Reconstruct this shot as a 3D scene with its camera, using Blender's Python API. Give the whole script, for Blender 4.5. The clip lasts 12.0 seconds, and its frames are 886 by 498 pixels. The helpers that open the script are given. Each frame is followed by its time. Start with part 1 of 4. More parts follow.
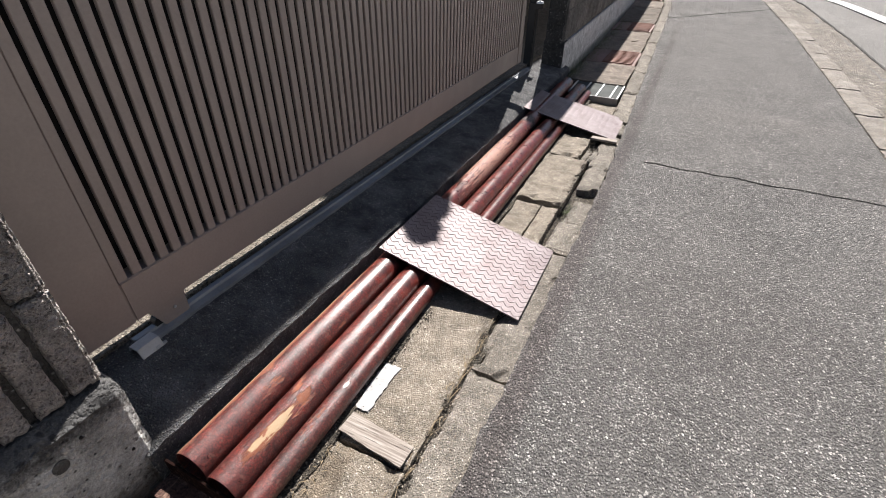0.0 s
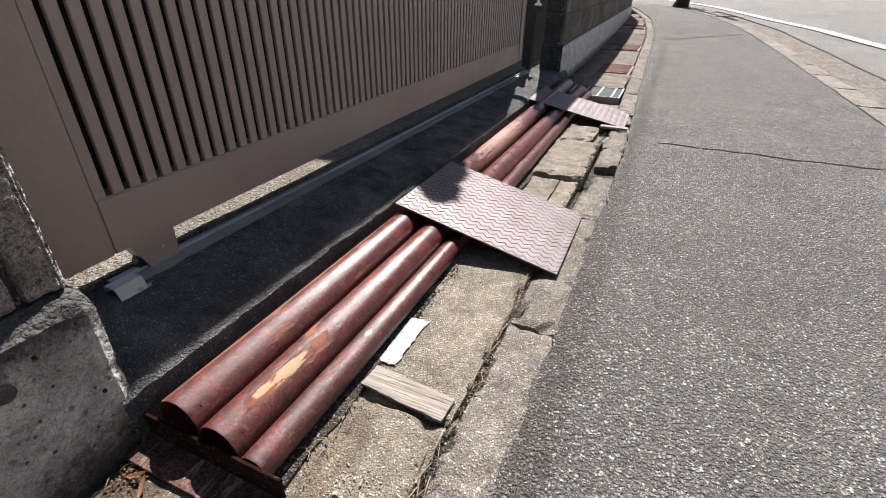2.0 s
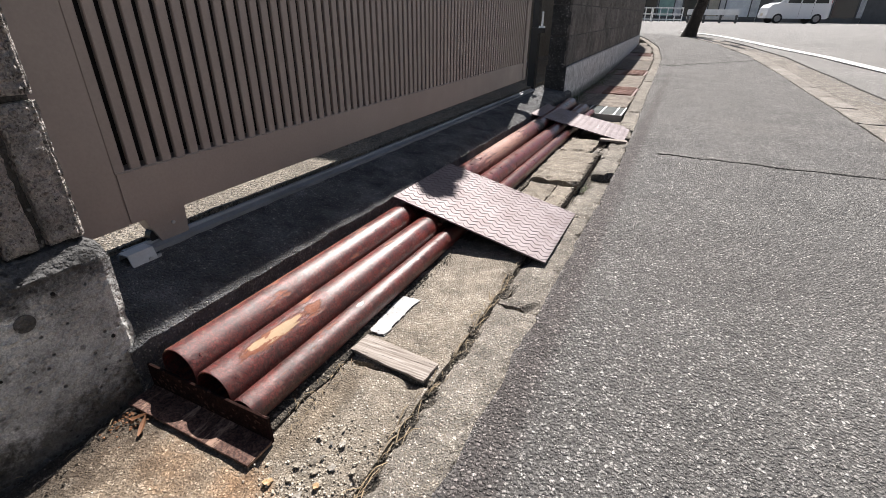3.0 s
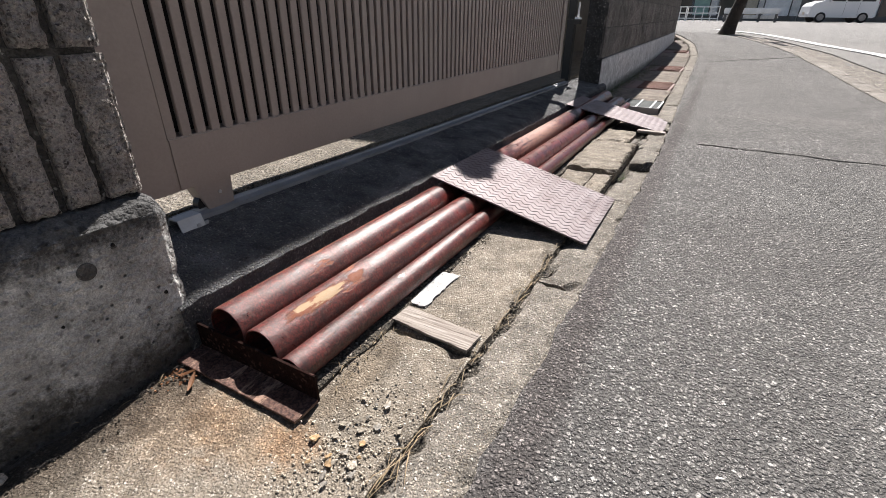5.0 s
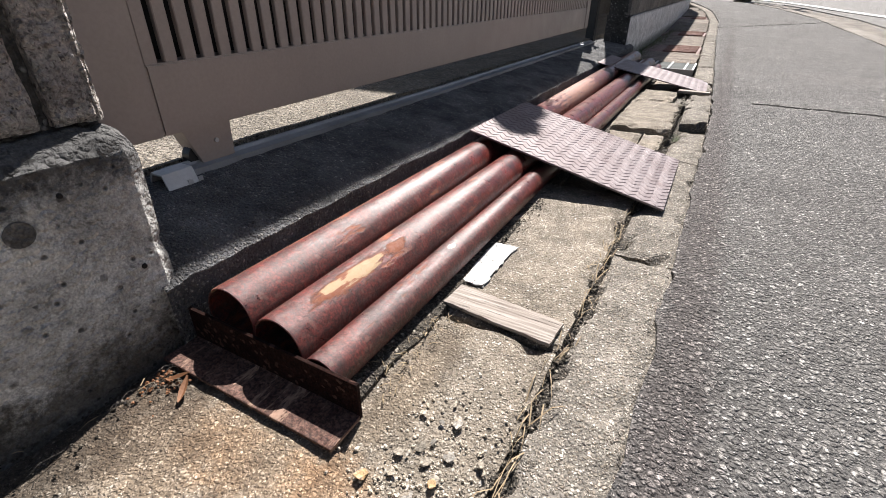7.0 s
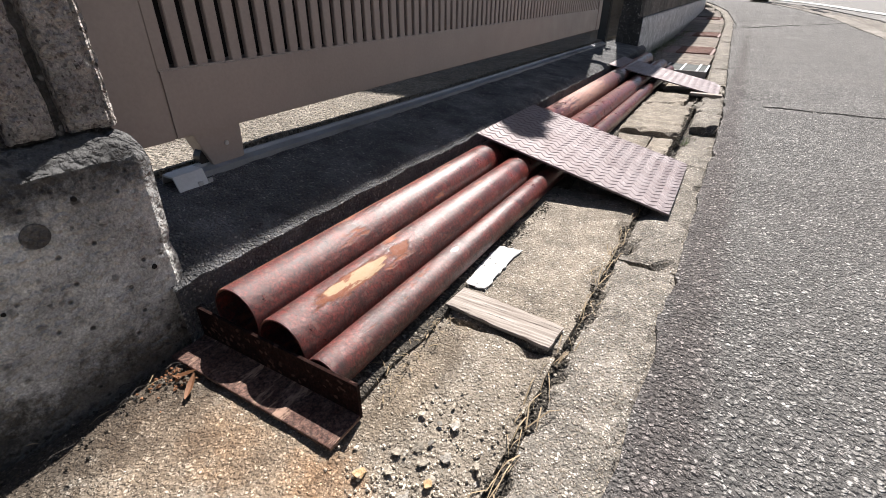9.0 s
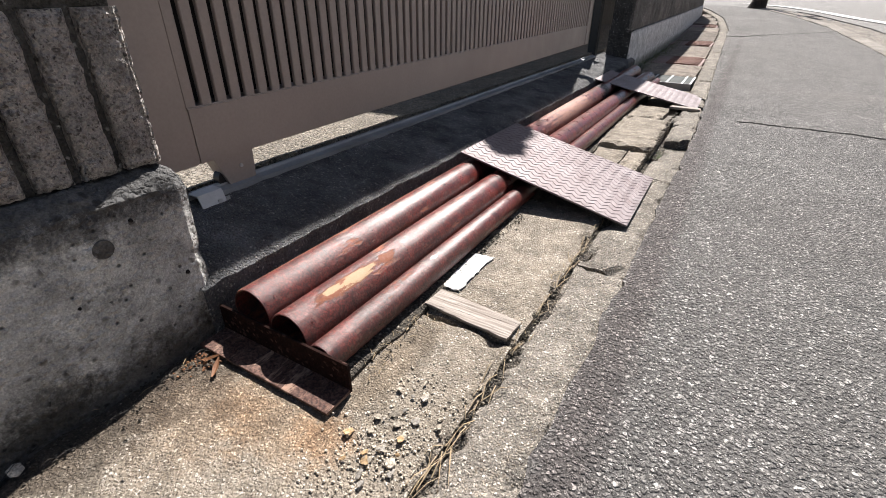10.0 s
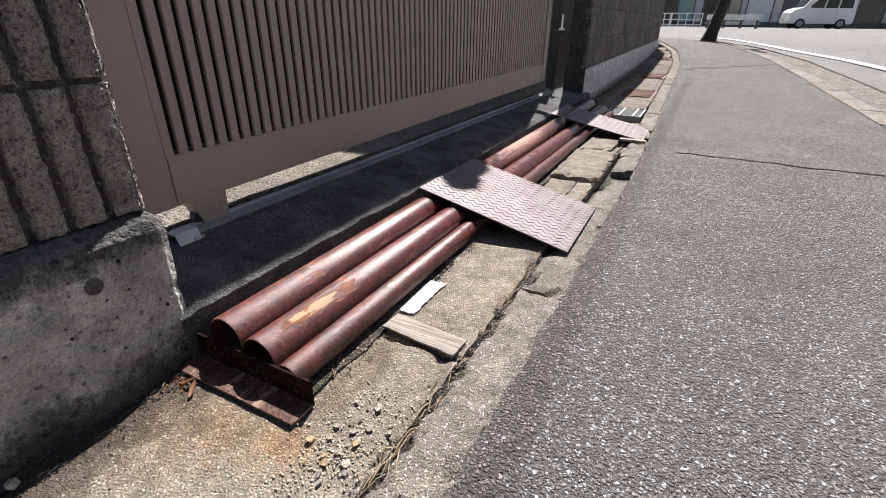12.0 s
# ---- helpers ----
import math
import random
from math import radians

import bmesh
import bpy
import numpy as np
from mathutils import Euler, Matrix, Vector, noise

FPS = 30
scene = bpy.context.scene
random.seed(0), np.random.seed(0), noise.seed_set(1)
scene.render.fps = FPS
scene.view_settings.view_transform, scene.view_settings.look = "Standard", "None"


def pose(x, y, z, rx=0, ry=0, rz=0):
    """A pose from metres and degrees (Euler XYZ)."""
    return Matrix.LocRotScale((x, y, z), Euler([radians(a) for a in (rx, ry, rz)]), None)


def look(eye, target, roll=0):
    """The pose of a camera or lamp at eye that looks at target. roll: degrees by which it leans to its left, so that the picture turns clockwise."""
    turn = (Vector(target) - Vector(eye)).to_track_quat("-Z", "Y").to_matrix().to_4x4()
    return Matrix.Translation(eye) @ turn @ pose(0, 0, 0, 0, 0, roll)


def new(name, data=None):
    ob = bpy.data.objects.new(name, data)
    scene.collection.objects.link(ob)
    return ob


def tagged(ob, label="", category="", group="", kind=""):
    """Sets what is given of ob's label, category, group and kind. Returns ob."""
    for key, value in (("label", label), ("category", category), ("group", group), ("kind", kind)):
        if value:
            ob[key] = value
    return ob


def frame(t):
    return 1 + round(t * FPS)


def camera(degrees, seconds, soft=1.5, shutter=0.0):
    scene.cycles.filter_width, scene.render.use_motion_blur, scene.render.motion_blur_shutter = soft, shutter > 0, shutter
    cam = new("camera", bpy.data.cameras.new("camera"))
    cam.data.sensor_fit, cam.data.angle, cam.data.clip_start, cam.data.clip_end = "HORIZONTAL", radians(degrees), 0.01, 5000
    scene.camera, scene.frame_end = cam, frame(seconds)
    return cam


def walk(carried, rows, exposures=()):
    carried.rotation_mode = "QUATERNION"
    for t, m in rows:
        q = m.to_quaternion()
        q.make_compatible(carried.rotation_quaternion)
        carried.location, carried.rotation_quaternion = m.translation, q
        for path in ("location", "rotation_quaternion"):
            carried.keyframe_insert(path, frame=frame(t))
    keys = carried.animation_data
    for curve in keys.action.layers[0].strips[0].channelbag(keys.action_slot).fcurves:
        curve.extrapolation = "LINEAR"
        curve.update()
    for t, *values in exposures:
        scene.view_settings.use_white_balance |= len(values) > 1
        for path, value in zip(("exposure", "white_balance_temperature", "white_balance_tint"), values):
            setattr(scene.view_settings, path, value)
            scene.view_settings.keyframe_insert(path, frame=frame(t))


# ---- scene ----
cam = camera(87.1, 12.0, soft=0.65)
METRES, EYE, TILT, LEAN, TURN = 1.125, 0.937, 0.0, 0.0, 25.8
ROWS = [
    (0.0, 0.0, 0.0, 0.0, 0.52, -35.29, -0.74),
    (0.5, -0.0097, 0.0012, -0.0312, -0.86, -34.8, -0.65),
    (1.0, -0.0366, -0.0147, -0.0756, -1.69, -33.78, -0.68),
    (1.5, -0.061, -0.0172, -0.1656, -1.87, -32.08, -0.67),
    (2.0, -0.0883, -0.002, -0.2587, -1.43, -30.16, -0.61),
    (2.5, -0.0828, -0.0384, -0.3093, -0.65, -28.31, -0.55),
    (3.0, -0.0449, -0.0921, -0.3108, 0.26, -26.91, -0.54),
    (5.0, -0.0793, -0.1087, -0.3599, 3.41, -26.89, -0.43),
    (5.5, -0.1244, -0.0616, -0.4003, 3.3, -27.72, -0.46),
    (6.0, -0.1429, -0.0162, -0.4287, 3.17, -28.47, -0.47),
    (6.5, -0.1615, 0.0196, -0.4532, 3.19, -29.11, -0.47),
    (7.0, -0.1775, 0.0422, -0.4647, 3.25, -29.51, -0.47),
    (9.0, -0.167, 0.0378, -0.456, 4.69, -29.57, -0.41),
    (9.5, -0.1484, -0.0116, -0.4208, 5.22, -29.6, -0.32),
    (10.0, -0.1215, -0.0617, -0.3859, 5.08, -29.34, -0.34),
    (10.5, -0.0965, -0.0998, -0.3654, 4.54, -28.56, -0.35),
    (11.0, -0.0732, -0.1278, -0.344, 3.85, -27.59, -0.36),
    (11.5, -0.0711, -0.145, -0.3292, 3.01, -26.76, -0.37),
    (12.0, -0.0709, -0.1447, -0.3302, 2.09, -26.3, -0.41),
]
walk(cam, [(t, pose(0, 0, EYE, TILT, LEAN, TURN) @ pose(METRES * x, METRES * y, METRES * z, 90 + pitch, roll, yaw)) for t, x, y, z, yaw, pitch, roll in ROWS], exposures=[(0.0, 1.10, 6450, 12), (3.0, 1.08, 6450, 12), (5.0, 1.07, 6450, 12), (7.0, 1.22, 6450, 12), (9.5, 1.23, 6450, 12), (11.0, 1.21, 6450, 12), (12.0, 1.09, 6450, 12)])
# ---- world and sun ----
SUN = Vector((-0.155, 0.7, 1.0)).normalized()
world = bpy.data.worlds.new("world")
scene.world = world
world.use_nodes = True
wn = world.node_tree.nodes
sky = wn.new("ShaderNodeTexSky")
sky.sky_type, sky.sun_disc = "NISHITA", False
sky.sun_elevation = math.asin(SUN.z)
sky.sun_rotation = math.atan2(SUN.x, SUN.y)
wn["Background"].inputs["Strength"].default_value = 0.041
world.node_tree.links.new(sky.outputs[0], wn["Background"].inputs["Color"])
lamp = bpy.data.lights.new("sun", "SUN")
lamp.energy, lamp.angle, lamp.color = 5.0, radians(0.53), (1.0, 0.96, 0.9)
sun = new("sun", lamp)
sun.matrix_world = look(SUN * 20, (0, 0, 0))


# ---- materials ----
class Nodes:
    """A short way to wire a material's nodes."""

    def __init__(self, name):
        self.m = bpy.data.materials.new(name)
        self.m.use_nodes = True
        self.t = self.m.node_tree
        self.bsdf = self.t.nodes["Principled BSDF"]
        self.co = self.t.nodes.new("ShaderNodeTexCoord").outputs["Object"]

    def link(self, a, b):
        self.t.links.new(a, b)

    def scaled(self, sx, sy, sz, source=None):
        n = self.t.nodes.new("ShaderNodeVectorMath")
        n.operation = "MULTIPLY"
        self.link(source or self.co, n.inputs[0])
        n.inputs[1].default_value = (sx, sy, sz)
        return n.outputs[0]

    def noise(self, scale, detail=5, rough=0.6, co=None):
        n = self.t.nodes.new("ShaderNodeTexNoise")
        n.inputs["Scale"].default_value, n.inputs["Detail"].default_value, n.inputs["Roughness"].default_value = scale, detail, rough
        self.link(co or self.co, n.inputs["Vector"])
        return n.outputs["Fac"]

    def cells(self, scale, out="Color", feature="F1", co=None):
        n = self.t.nodes.new("ShaderNodeTexVoronoi")
        n.feature = feature
        n.inputs["Scale"].default_value = scale
        self.link(co or self.co, n.inputs["Vector"])
        if out == "Color":
            s = self.t.nodes.new("ShaderNodeSeparateColor")
            self.link(n.outputs["Color"], s.inputs[0])
            return s.outputs[0]
        return n.outputs[out]

    def ramp(self, fac, stops):
        n = self.t.nodes.new("ShaderNodeValToRGB")
        e = n.color_ramp.elements
        while len(e) < len(stops):
            e.new(0.5)
        for k, (p, c) in zip(e, stops):
            k.position = p
            k.color = (c, c, c, 1) if isinstance(c, (int, float)) else (*c, 1)
        self.link(fac, n.inputs[0])
        return n.outputs[0]

    def mix(self, fac, a, b, mode="MIX"):
        n = self.t.nodes.new("ShaderNodeMix")
        n.data_type, n.blend_type = "RGBA", mode
        for v, k in ((fac, 0), (a, 6), (b, 7)):
            if isinstance(v, (int, float)):
                n.inputs[k].default_value = v if k == 0 else (v, v, v, 1)
            elif isinstance(v, tuple):
                n.inputs[k].default_value = (*v, 1)
            else:
                self.link(v, n.inputs[k])
        return n.outputs[2]

    def math(self, op, a, b=0.0, clamp=False):
        n = self.t.nodes.new("ShaderNodeMath")
        n.operation, n.use_clamp = op, clamp
        for v, k in ((a, 0), (b, 1)):
            if isinstance(v, (int, float)):
                n.inputs[k].default_value = v
            else:
                self.link(v, n.inputs[k])
        return n.outputs[0]

    def axis(self, k, source=None):
        n = self.t.nodes.new("ShaderNodeSeparateXYZ")
        self.link(source or self.co, n.inputs[0])
        return n.outputs[k]

    def bump(self, height, distance, strength=1.0, normal=None):
        n = self.t.nodes.new("ShaderNodeBump")
        n.inputs["Distance"].default_value, n.inputs["Strength"].default_value = distance, strength
        self.link(height, n.inputs["Height"])
        if normal:
            self.link(normal, n.inputs["Normal"])
        return n.outputs[0]

    def shine(self, color=None, rough=0.85, metal=0.0, normal=None, spec=0.5):
        b = self.bsdf
        for v, k in ((color, "Base Color"), (rough, "Roughness"), (metal, "Metallic"), (normal, "Normal"), (spec, "Specular IOR Level")):
            if v is None:
                continue
            if isinstance(v, (int, float)):
                b.inputs[k].default_value = v
            elif isinstance(v, tuple):
                b.inputs[k].default_value = (*v, 1)
            else:
                self.link(v, b.inputs[k])
        return self.m

    def random(self):
        return self.t.nodes.new("ShaderNodeObjectInfo").outputs["Random"]


def stony(name, low, high, chip, chip_scale=150, chip_share=0.3, stain=0.45, relief=0.004, big=2.2, vary=0.0, rough=0.9, pits=0.0, spots=(), swell=1.2, coarse=0.14):
    """Asphalt, concrete or block with aggregate: mottling, chips of stone and pores."""
    n = Nodes(name)
    base = n.ramp(n.noise(big, 7, 0.65), [(0.3, low), (0.7, high)])
    fine = n.ramp(n.noise(420, 3, 0.7), [(0.3, 0.55), (0.7, 1.35)])
    base = n.mix(0.8, base, fine, "MULTIPLY")
    wob = n.t.nodes.new("ShaderNodeVectorMath")
    wob.operation = "MULTIPLY_ADD"
    nn = n.t.nodes.new("ShaderNodeTexNoise")
    nn.inputs["Scale"].default_value = 90
    n.link(n.co, nn.inputs["Vector"])
    n.link(nn.outputs["Color"], wob.inputs[0])
    wob.inputs[1].default_value = (0.007, 0.007, 0.007)
    n.link(n.co, wob.inputs[2])
    pick = n.cells(chip_scale, "Color", co=wob.outputs[0])
    chips = n.ramp(pick, [(max(0.0, 1 - chip_share - 0.03), 0.0), (1 - chip_share, 1.0)])
    dist = n.cells(chip_scale, "Distance", co=wob.outputs[0])
    body = n.ramp(dist, [(0.3, 1.0), (0.62, 0.0)])
    chipcol = n.ramp(n.cells(chip_scale * 0.97, "Color"), chip)
    col = n.mix(n.math("MULTIPLY", chips, body), base, chipcol)
    small = n.cells(chip_scale * 2.3, "Distance", co=wob.outputs[0])
    pick2 = n.ramp(n.cells(chip_scale * 2.3, "Color", co=wob.outputs[0]), [(0.42, 0.0), (0.5, 1.0)])
    body2 = n.math("MULTIPLY", n.ramp(small, [(0.3, 1.0), (0.6, 0.0)]), pick2)
    col = n.mix(n.math("MULTIPLY", body2, min(1.0, chip_share * 1.6)), col, n.ramp(n.cells(chip_scale * 2.2), chip))
    pore = n.ramp(n.noise(chip_scale * 1.3, 3, 0.6), [(0.36, 1 - min(0.7, chip_share * (1.5 if chip_scale < 139 else 0.75))), (0.46, 1.0)])
    col = n.mix(1.0, col, pore, "MULTIPLY")
    dark = n.ramp(n.noise(big * 3.1, 6, 0.7), [(0.35, 1 - stain), (0.62, 1.0)])
    col = n.mix(1.0, col, dark, "MULTIPLY")
    col = n.mix(1.0, col, n.ramp(n.noise(34, 5, 0.7), [(0.34, 1 - coarse), (0.66, 1 + coarse)]), "MULTIPLY")
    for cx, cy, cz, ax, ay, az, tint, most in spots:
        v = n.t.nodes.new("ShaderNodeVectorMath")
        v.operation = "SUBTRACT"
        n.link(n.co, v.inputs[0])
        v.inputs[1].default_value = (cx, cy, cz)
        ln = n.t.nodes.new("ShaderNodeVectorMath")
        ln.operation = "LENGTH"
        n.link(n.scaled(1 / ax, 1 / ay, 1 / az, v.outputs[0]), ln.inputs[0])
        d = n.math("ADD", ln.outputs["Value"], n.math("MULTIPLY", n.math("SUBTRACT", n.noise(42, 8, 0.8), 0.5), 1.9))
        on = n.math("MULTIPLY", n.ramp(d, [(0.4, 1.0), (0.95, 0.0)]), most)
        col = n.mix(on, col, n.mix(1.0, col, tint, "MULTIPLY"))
    if vary:
        col = n.mix(1.0, col, n.ramp(n.random(), [(0, 1 - vary), (1, 1 + vary)]), "MULTIPLY")
    h = n.math("ADD", n.math("MULTIPLY", body, 0.9), n.noise(260, 4, 0.7))
    h = n.math("ADD", h, n.math("MULTIPLY", body2, 0.5))
    h = n.math("ADD", h, n.math("MULTIPLY", n.noise(45, 4, 0.6), swell))
    if pits:
        pit = n.ramp(n.cells(75, "Distance"), [(0.12, 0.0), (0.24, 1.0)])
        keep = n.ramp(n.cells(75, "Color"), [(1 - pits - 0.02, 1.0), (1 - pits, 0.0)])
        pit = n.math("MAXIMUM", pit, keep)
        col = n.mix(1.0, col, n.mix(pit, 0.25, 1.0), "MULTIPLY")
        h = n.math("ADD", h, n.math("MULTIPLY", pit, 3.0))
    return n.shine(col, rough, 0, n.bump(h, relief))


CHIPS = [(0.0, (0.12, 0.112, 0.105)), (0.45, (0.24, 0.228, 0.215)), (0.8, (0.42, 0.4, 0.375)), (1.0, (0.72, 0.69, 0.65))]
GREYS = [(0.0, (0.16, 0.155, 0.15)), (0.5, (0.3, 0.29, 0.275)), (0.85, (0.42, 0.4, 0.38)), (1.0, (0.62, 0.6, 0.57))]
TANW = [(0.0, (0.09, 0.07, 0.052)), (0.35, (0.26, 0.215, 0.165)), (0.7, (0.5, 0.44, 0.36)), (1.0, (0.85, 0.79, 0.7))]
TANS = [(0.0, (0.11, 0.088, 0.066)), (0.4, (0.3, 0.25, 0.19)), (0.8, (0.47, 0.405, 0.32)), (1.0, (0.64, 0.57, 0.48))]
ASPHALT = stony("asphalt", (0.1, 0.095, 0.091), (0.142, 0.135, 0.129), CHIPS, 150, 0.5, 0.2, 0.0045, 1.1, swell=0.7,
    spots=[(-0.15, 0, 0, 0.055, 9, 0.2, (0.66, 0.6, 0.6), 0.8), (0.3, 1.2, 0, 0.5, 0.35, 0.2, (0.86, 0.85, 0.85), 0.7), (0.5, 3.2, 0, 0.7, 0.22, 0.2, (1.12, 1.11, 1.1), 0.8)])
ROADTOP = stony("road_asphalt", (0.18, 0.172, 0.165), (0.24, 0.23, 0.22), CHIPS, 90, 0.4, 0.15, 0.004, 0.6)
# the strip at x -0.71 is dark soil plus the wall's shade, painted in
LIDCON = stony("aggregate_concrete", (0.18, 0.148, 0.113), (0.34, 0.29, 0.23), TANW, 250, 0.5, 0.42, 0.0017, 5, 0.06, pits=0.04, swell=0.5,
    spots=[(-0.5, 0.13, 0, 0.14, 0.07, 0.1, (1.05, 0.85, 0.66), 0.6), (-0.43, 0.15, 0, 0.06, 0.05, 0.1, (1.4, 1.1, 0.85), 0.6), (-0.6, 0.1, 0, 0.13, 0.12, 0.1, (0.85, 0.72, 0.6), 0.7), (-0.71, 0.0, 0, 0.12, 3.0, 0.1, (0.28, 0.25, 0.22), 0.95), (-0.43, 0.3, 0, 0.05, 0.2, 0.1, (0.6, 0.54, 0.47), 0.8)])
KERBCON = stony("kerb_concrete", (0.16, 0.142, 0.12), (0.29, 0.262, 0.226), TANW, 230, 0.5, 0.42, 0.002, 6, 0.1, pits=0.05, swell=0.7)
FARLID = stony("lid_concrete", (0.15, 0.12, 0.1), (0.24, 0.2, 0.17), TANS, 150, 0.35, 0.45, 0.003, 4, 0.22)
APRON = stony("apron_concrete", (0.075, 0.077, 0.082), (0.25, 0.254, 0.264), CHIPS, 210, 0.36, 0.6, 0.006, 4)
# far wall ends turned from the sun: their shade put into the colour
SHADED_END = stony("shaded_end_concrete", (0.035, 0.034, 0.033), (0.09, 0.087, 0.083), GREYS, 120, 0.15, 0.5, 0.004, 5)
YARD = stony("yard_gravel", (0.24, 0.21, 0.17), (0.34, 0.3, 0.25), TANS, 110, 0.6, 0.3, 0.006, 3)
# spots darken bands along the top, end edge and foot, and some blotches
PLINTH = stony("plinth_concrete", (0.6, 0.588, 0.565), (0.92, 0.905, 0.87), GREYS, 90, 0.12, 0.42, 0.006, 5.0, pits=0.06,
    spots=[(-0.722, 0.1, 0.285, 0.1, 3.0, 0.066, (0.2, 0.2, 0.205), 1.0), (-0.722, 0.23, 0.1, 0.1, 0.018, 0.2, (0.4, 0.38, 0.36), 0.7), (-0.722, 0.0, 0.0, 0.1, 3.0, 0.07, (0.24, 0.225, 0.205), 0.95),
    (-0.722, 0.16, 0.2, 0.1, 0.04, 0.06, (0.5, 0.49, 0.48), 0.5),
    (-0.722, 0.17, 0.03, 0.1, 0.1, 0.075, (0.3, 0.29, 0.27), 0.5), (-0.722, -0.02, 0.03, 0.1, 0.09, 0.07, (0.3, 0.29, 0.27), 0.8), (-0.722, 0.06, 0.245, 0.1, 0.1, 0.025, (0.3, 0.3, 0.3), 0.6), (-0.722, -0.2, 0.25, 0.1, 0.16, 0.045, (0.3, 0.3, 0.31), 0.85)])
BLOCK = stony("split_block", (0.6, 0.53, 0.485), (0.9, 0.82, 0.76), [(0, (0.12, 0.1, 0.09)), (0.3, (0.45, 0.385, 0.345)), (0.65, (0.7, 0.63, 0.57)), (1, (0.9, 0.85, 0.78))], 140, 0.55, 0.38, 0.02, 12, 0.12)
BLOCK2 = stony("weathered_block", (0.17, 0.15, 0.135), (0.32, 0.285, 0.255), GREYS, 110, 0.3, 0.5, 0.004, 3, 0.15)
MORTAR = stony("mortar", (0.09, 0.085, 0.08), (0.17, 0.16, 0.15), GREYS, 150, 0.1, 0.4, 0.003, 9)
SOIL = stony("gutter_soil", (0.04, 0.033, 0.026), (0.11, 0.09, 0.065), TANS, 170, 0.35, 0.5, 0.008, 12)
ROADKERB = stony("pale_kerb", (0.25, 0.225, 0.2), (0.37, 0.34, 0.31), TANS, 120, 0.3, 0.25, 0.004, 3, 0.1)
ROADGUT = stony("gutter_concrete", (0.15, 0.135, 0.12), (0.29, 0.262, 0.235), TANW, 75, 0.5, 0.35, 0.006, 3)
GRAVEL = stony("grey_stone", (0.2, 0.185, 0.165), (0.36, 0.33, 0.29), TANS, 220, 0.3, 0.2, 0.0004, 30, 0.3)
OCHRE = stony("ochre_stone", (0.3, 0.19, 0.09), (0.46, 0.31, 0.17), TANS, 220, 0.2, 0.2, 0.0004, 30, 0.3)
PEBBLE = stony("pebble", (0.34, 0.3, 0.25), (0.55, 0.48, 0.38), TANS, 220, 0.3, 0.2, 0.0004, 30, 0.4)


def rusty(name, paint, rust, orange, rough=0.3, wear=0.6, scrape_and_shade=None, spec=0.8):
    """Oxide paint over steel; the patch list gives centre, half sizes and colour of scraped spots and of shadow put
    into the colour.
    """
    n = Nodes(name)
    mott = n.noise(26, 9, 0.78)
    base = n.ramp(mott, [(0.38, paint), (0.5, tuple(0.5 * (a + b) for a, b in zip(paint, rust))), (0.6, rust)])
    fine = n.ramp(n.noise(260, 6, 0.8), [(0.37, 0.1), (0.49, 0.8), (0.63, 2.2)])
    base = n.mix(0.85, base, fine, "MULTIPLY")
    along = n.scaled(30, 7, 30)
    patch = n.ramp(n.noise(1.0, 7, 0.72, along), [(wear, 0.0), (wear + 0.05, 1.0)])
    col = n.mix(patch, base, n.ramp(n.noise(60, 4), [(0.3, orange), (0.7, (orange[0] * 1.5, orange[1] * 1.55, orange[2] * 1.5))]))
    speck = n.ramp(n.cells(210), [(0.9, 0.0), (0.93, 1.0)])
    col = n.mix(n.math("MULTIPLY", speck, 0.3), col, (0.24, 0.14, 0.11))
    bare_and_shade = patch
    for cx, cy, cz, ax, ay, az, tint in scrape_and_shade or ():
        v = n.t.nodes.new("ShaderNodeVectorMath")
        v.operation = "SUBTRACT"
        n.link(n.co, v.inputs[0])
        v.inputs[1].default_value = (cx, cy, cz)
        v2 = n.scaled(1 / ax, 1 / ay, 1 / az, v.outputs[0])
        ln = n.t.nodes.new("ShaderNodeVectorMath")
        ln.operation = "LENGTH"
        n.link(v2, ln.inputs[0])
        d = n.math("ADD", ln.outputs["Value"], n.math("MULTIPLY", n.math("SUBTRACT", n.noise(1.0, 9, 0.8, n.scaled(150, 26, 150)), 0.5), 3.2))
        on = n.ramp(d, [(0.9, 1.0), (1.0, 0.0)])
        col = n.mix(on, col, tint)
        bare_and_shade = n.math("MAXIMUM", bare_and_shade, on)
    grit = n.math("MULTIPLY", n.ramp(n.noise(170, 5, 0.8), [(0.38, 0.0), (0.62, 1.0)]), 0.32)
    r = n.math("ADD", n.math("MULTIPLY", bare_and_shade, 0.4), n.ramp(n.noise(34, 7, 0.75), [(0.35, rough - 0.05), (0.65, rough + 0.12)]))
    r = n.math("ADD", r, n.math("MULTIPLY", grit, n.ramp(n.axis(1), [(0.25, 1.0), (0.75, 0.15)])), True)
    h = n.math("ADD", n.noise(300, 5, 0.8), n.math("MULTIPLY", bare_and_shade, -0.6))
    h = n.math("MULTIPLY", h, n.ramp(n.axis(1), [(0.25, 1.0), (0.75, 0.22)]))
    return n.shine(col, r, 0.0, n.bump(h, 0.001), spec)


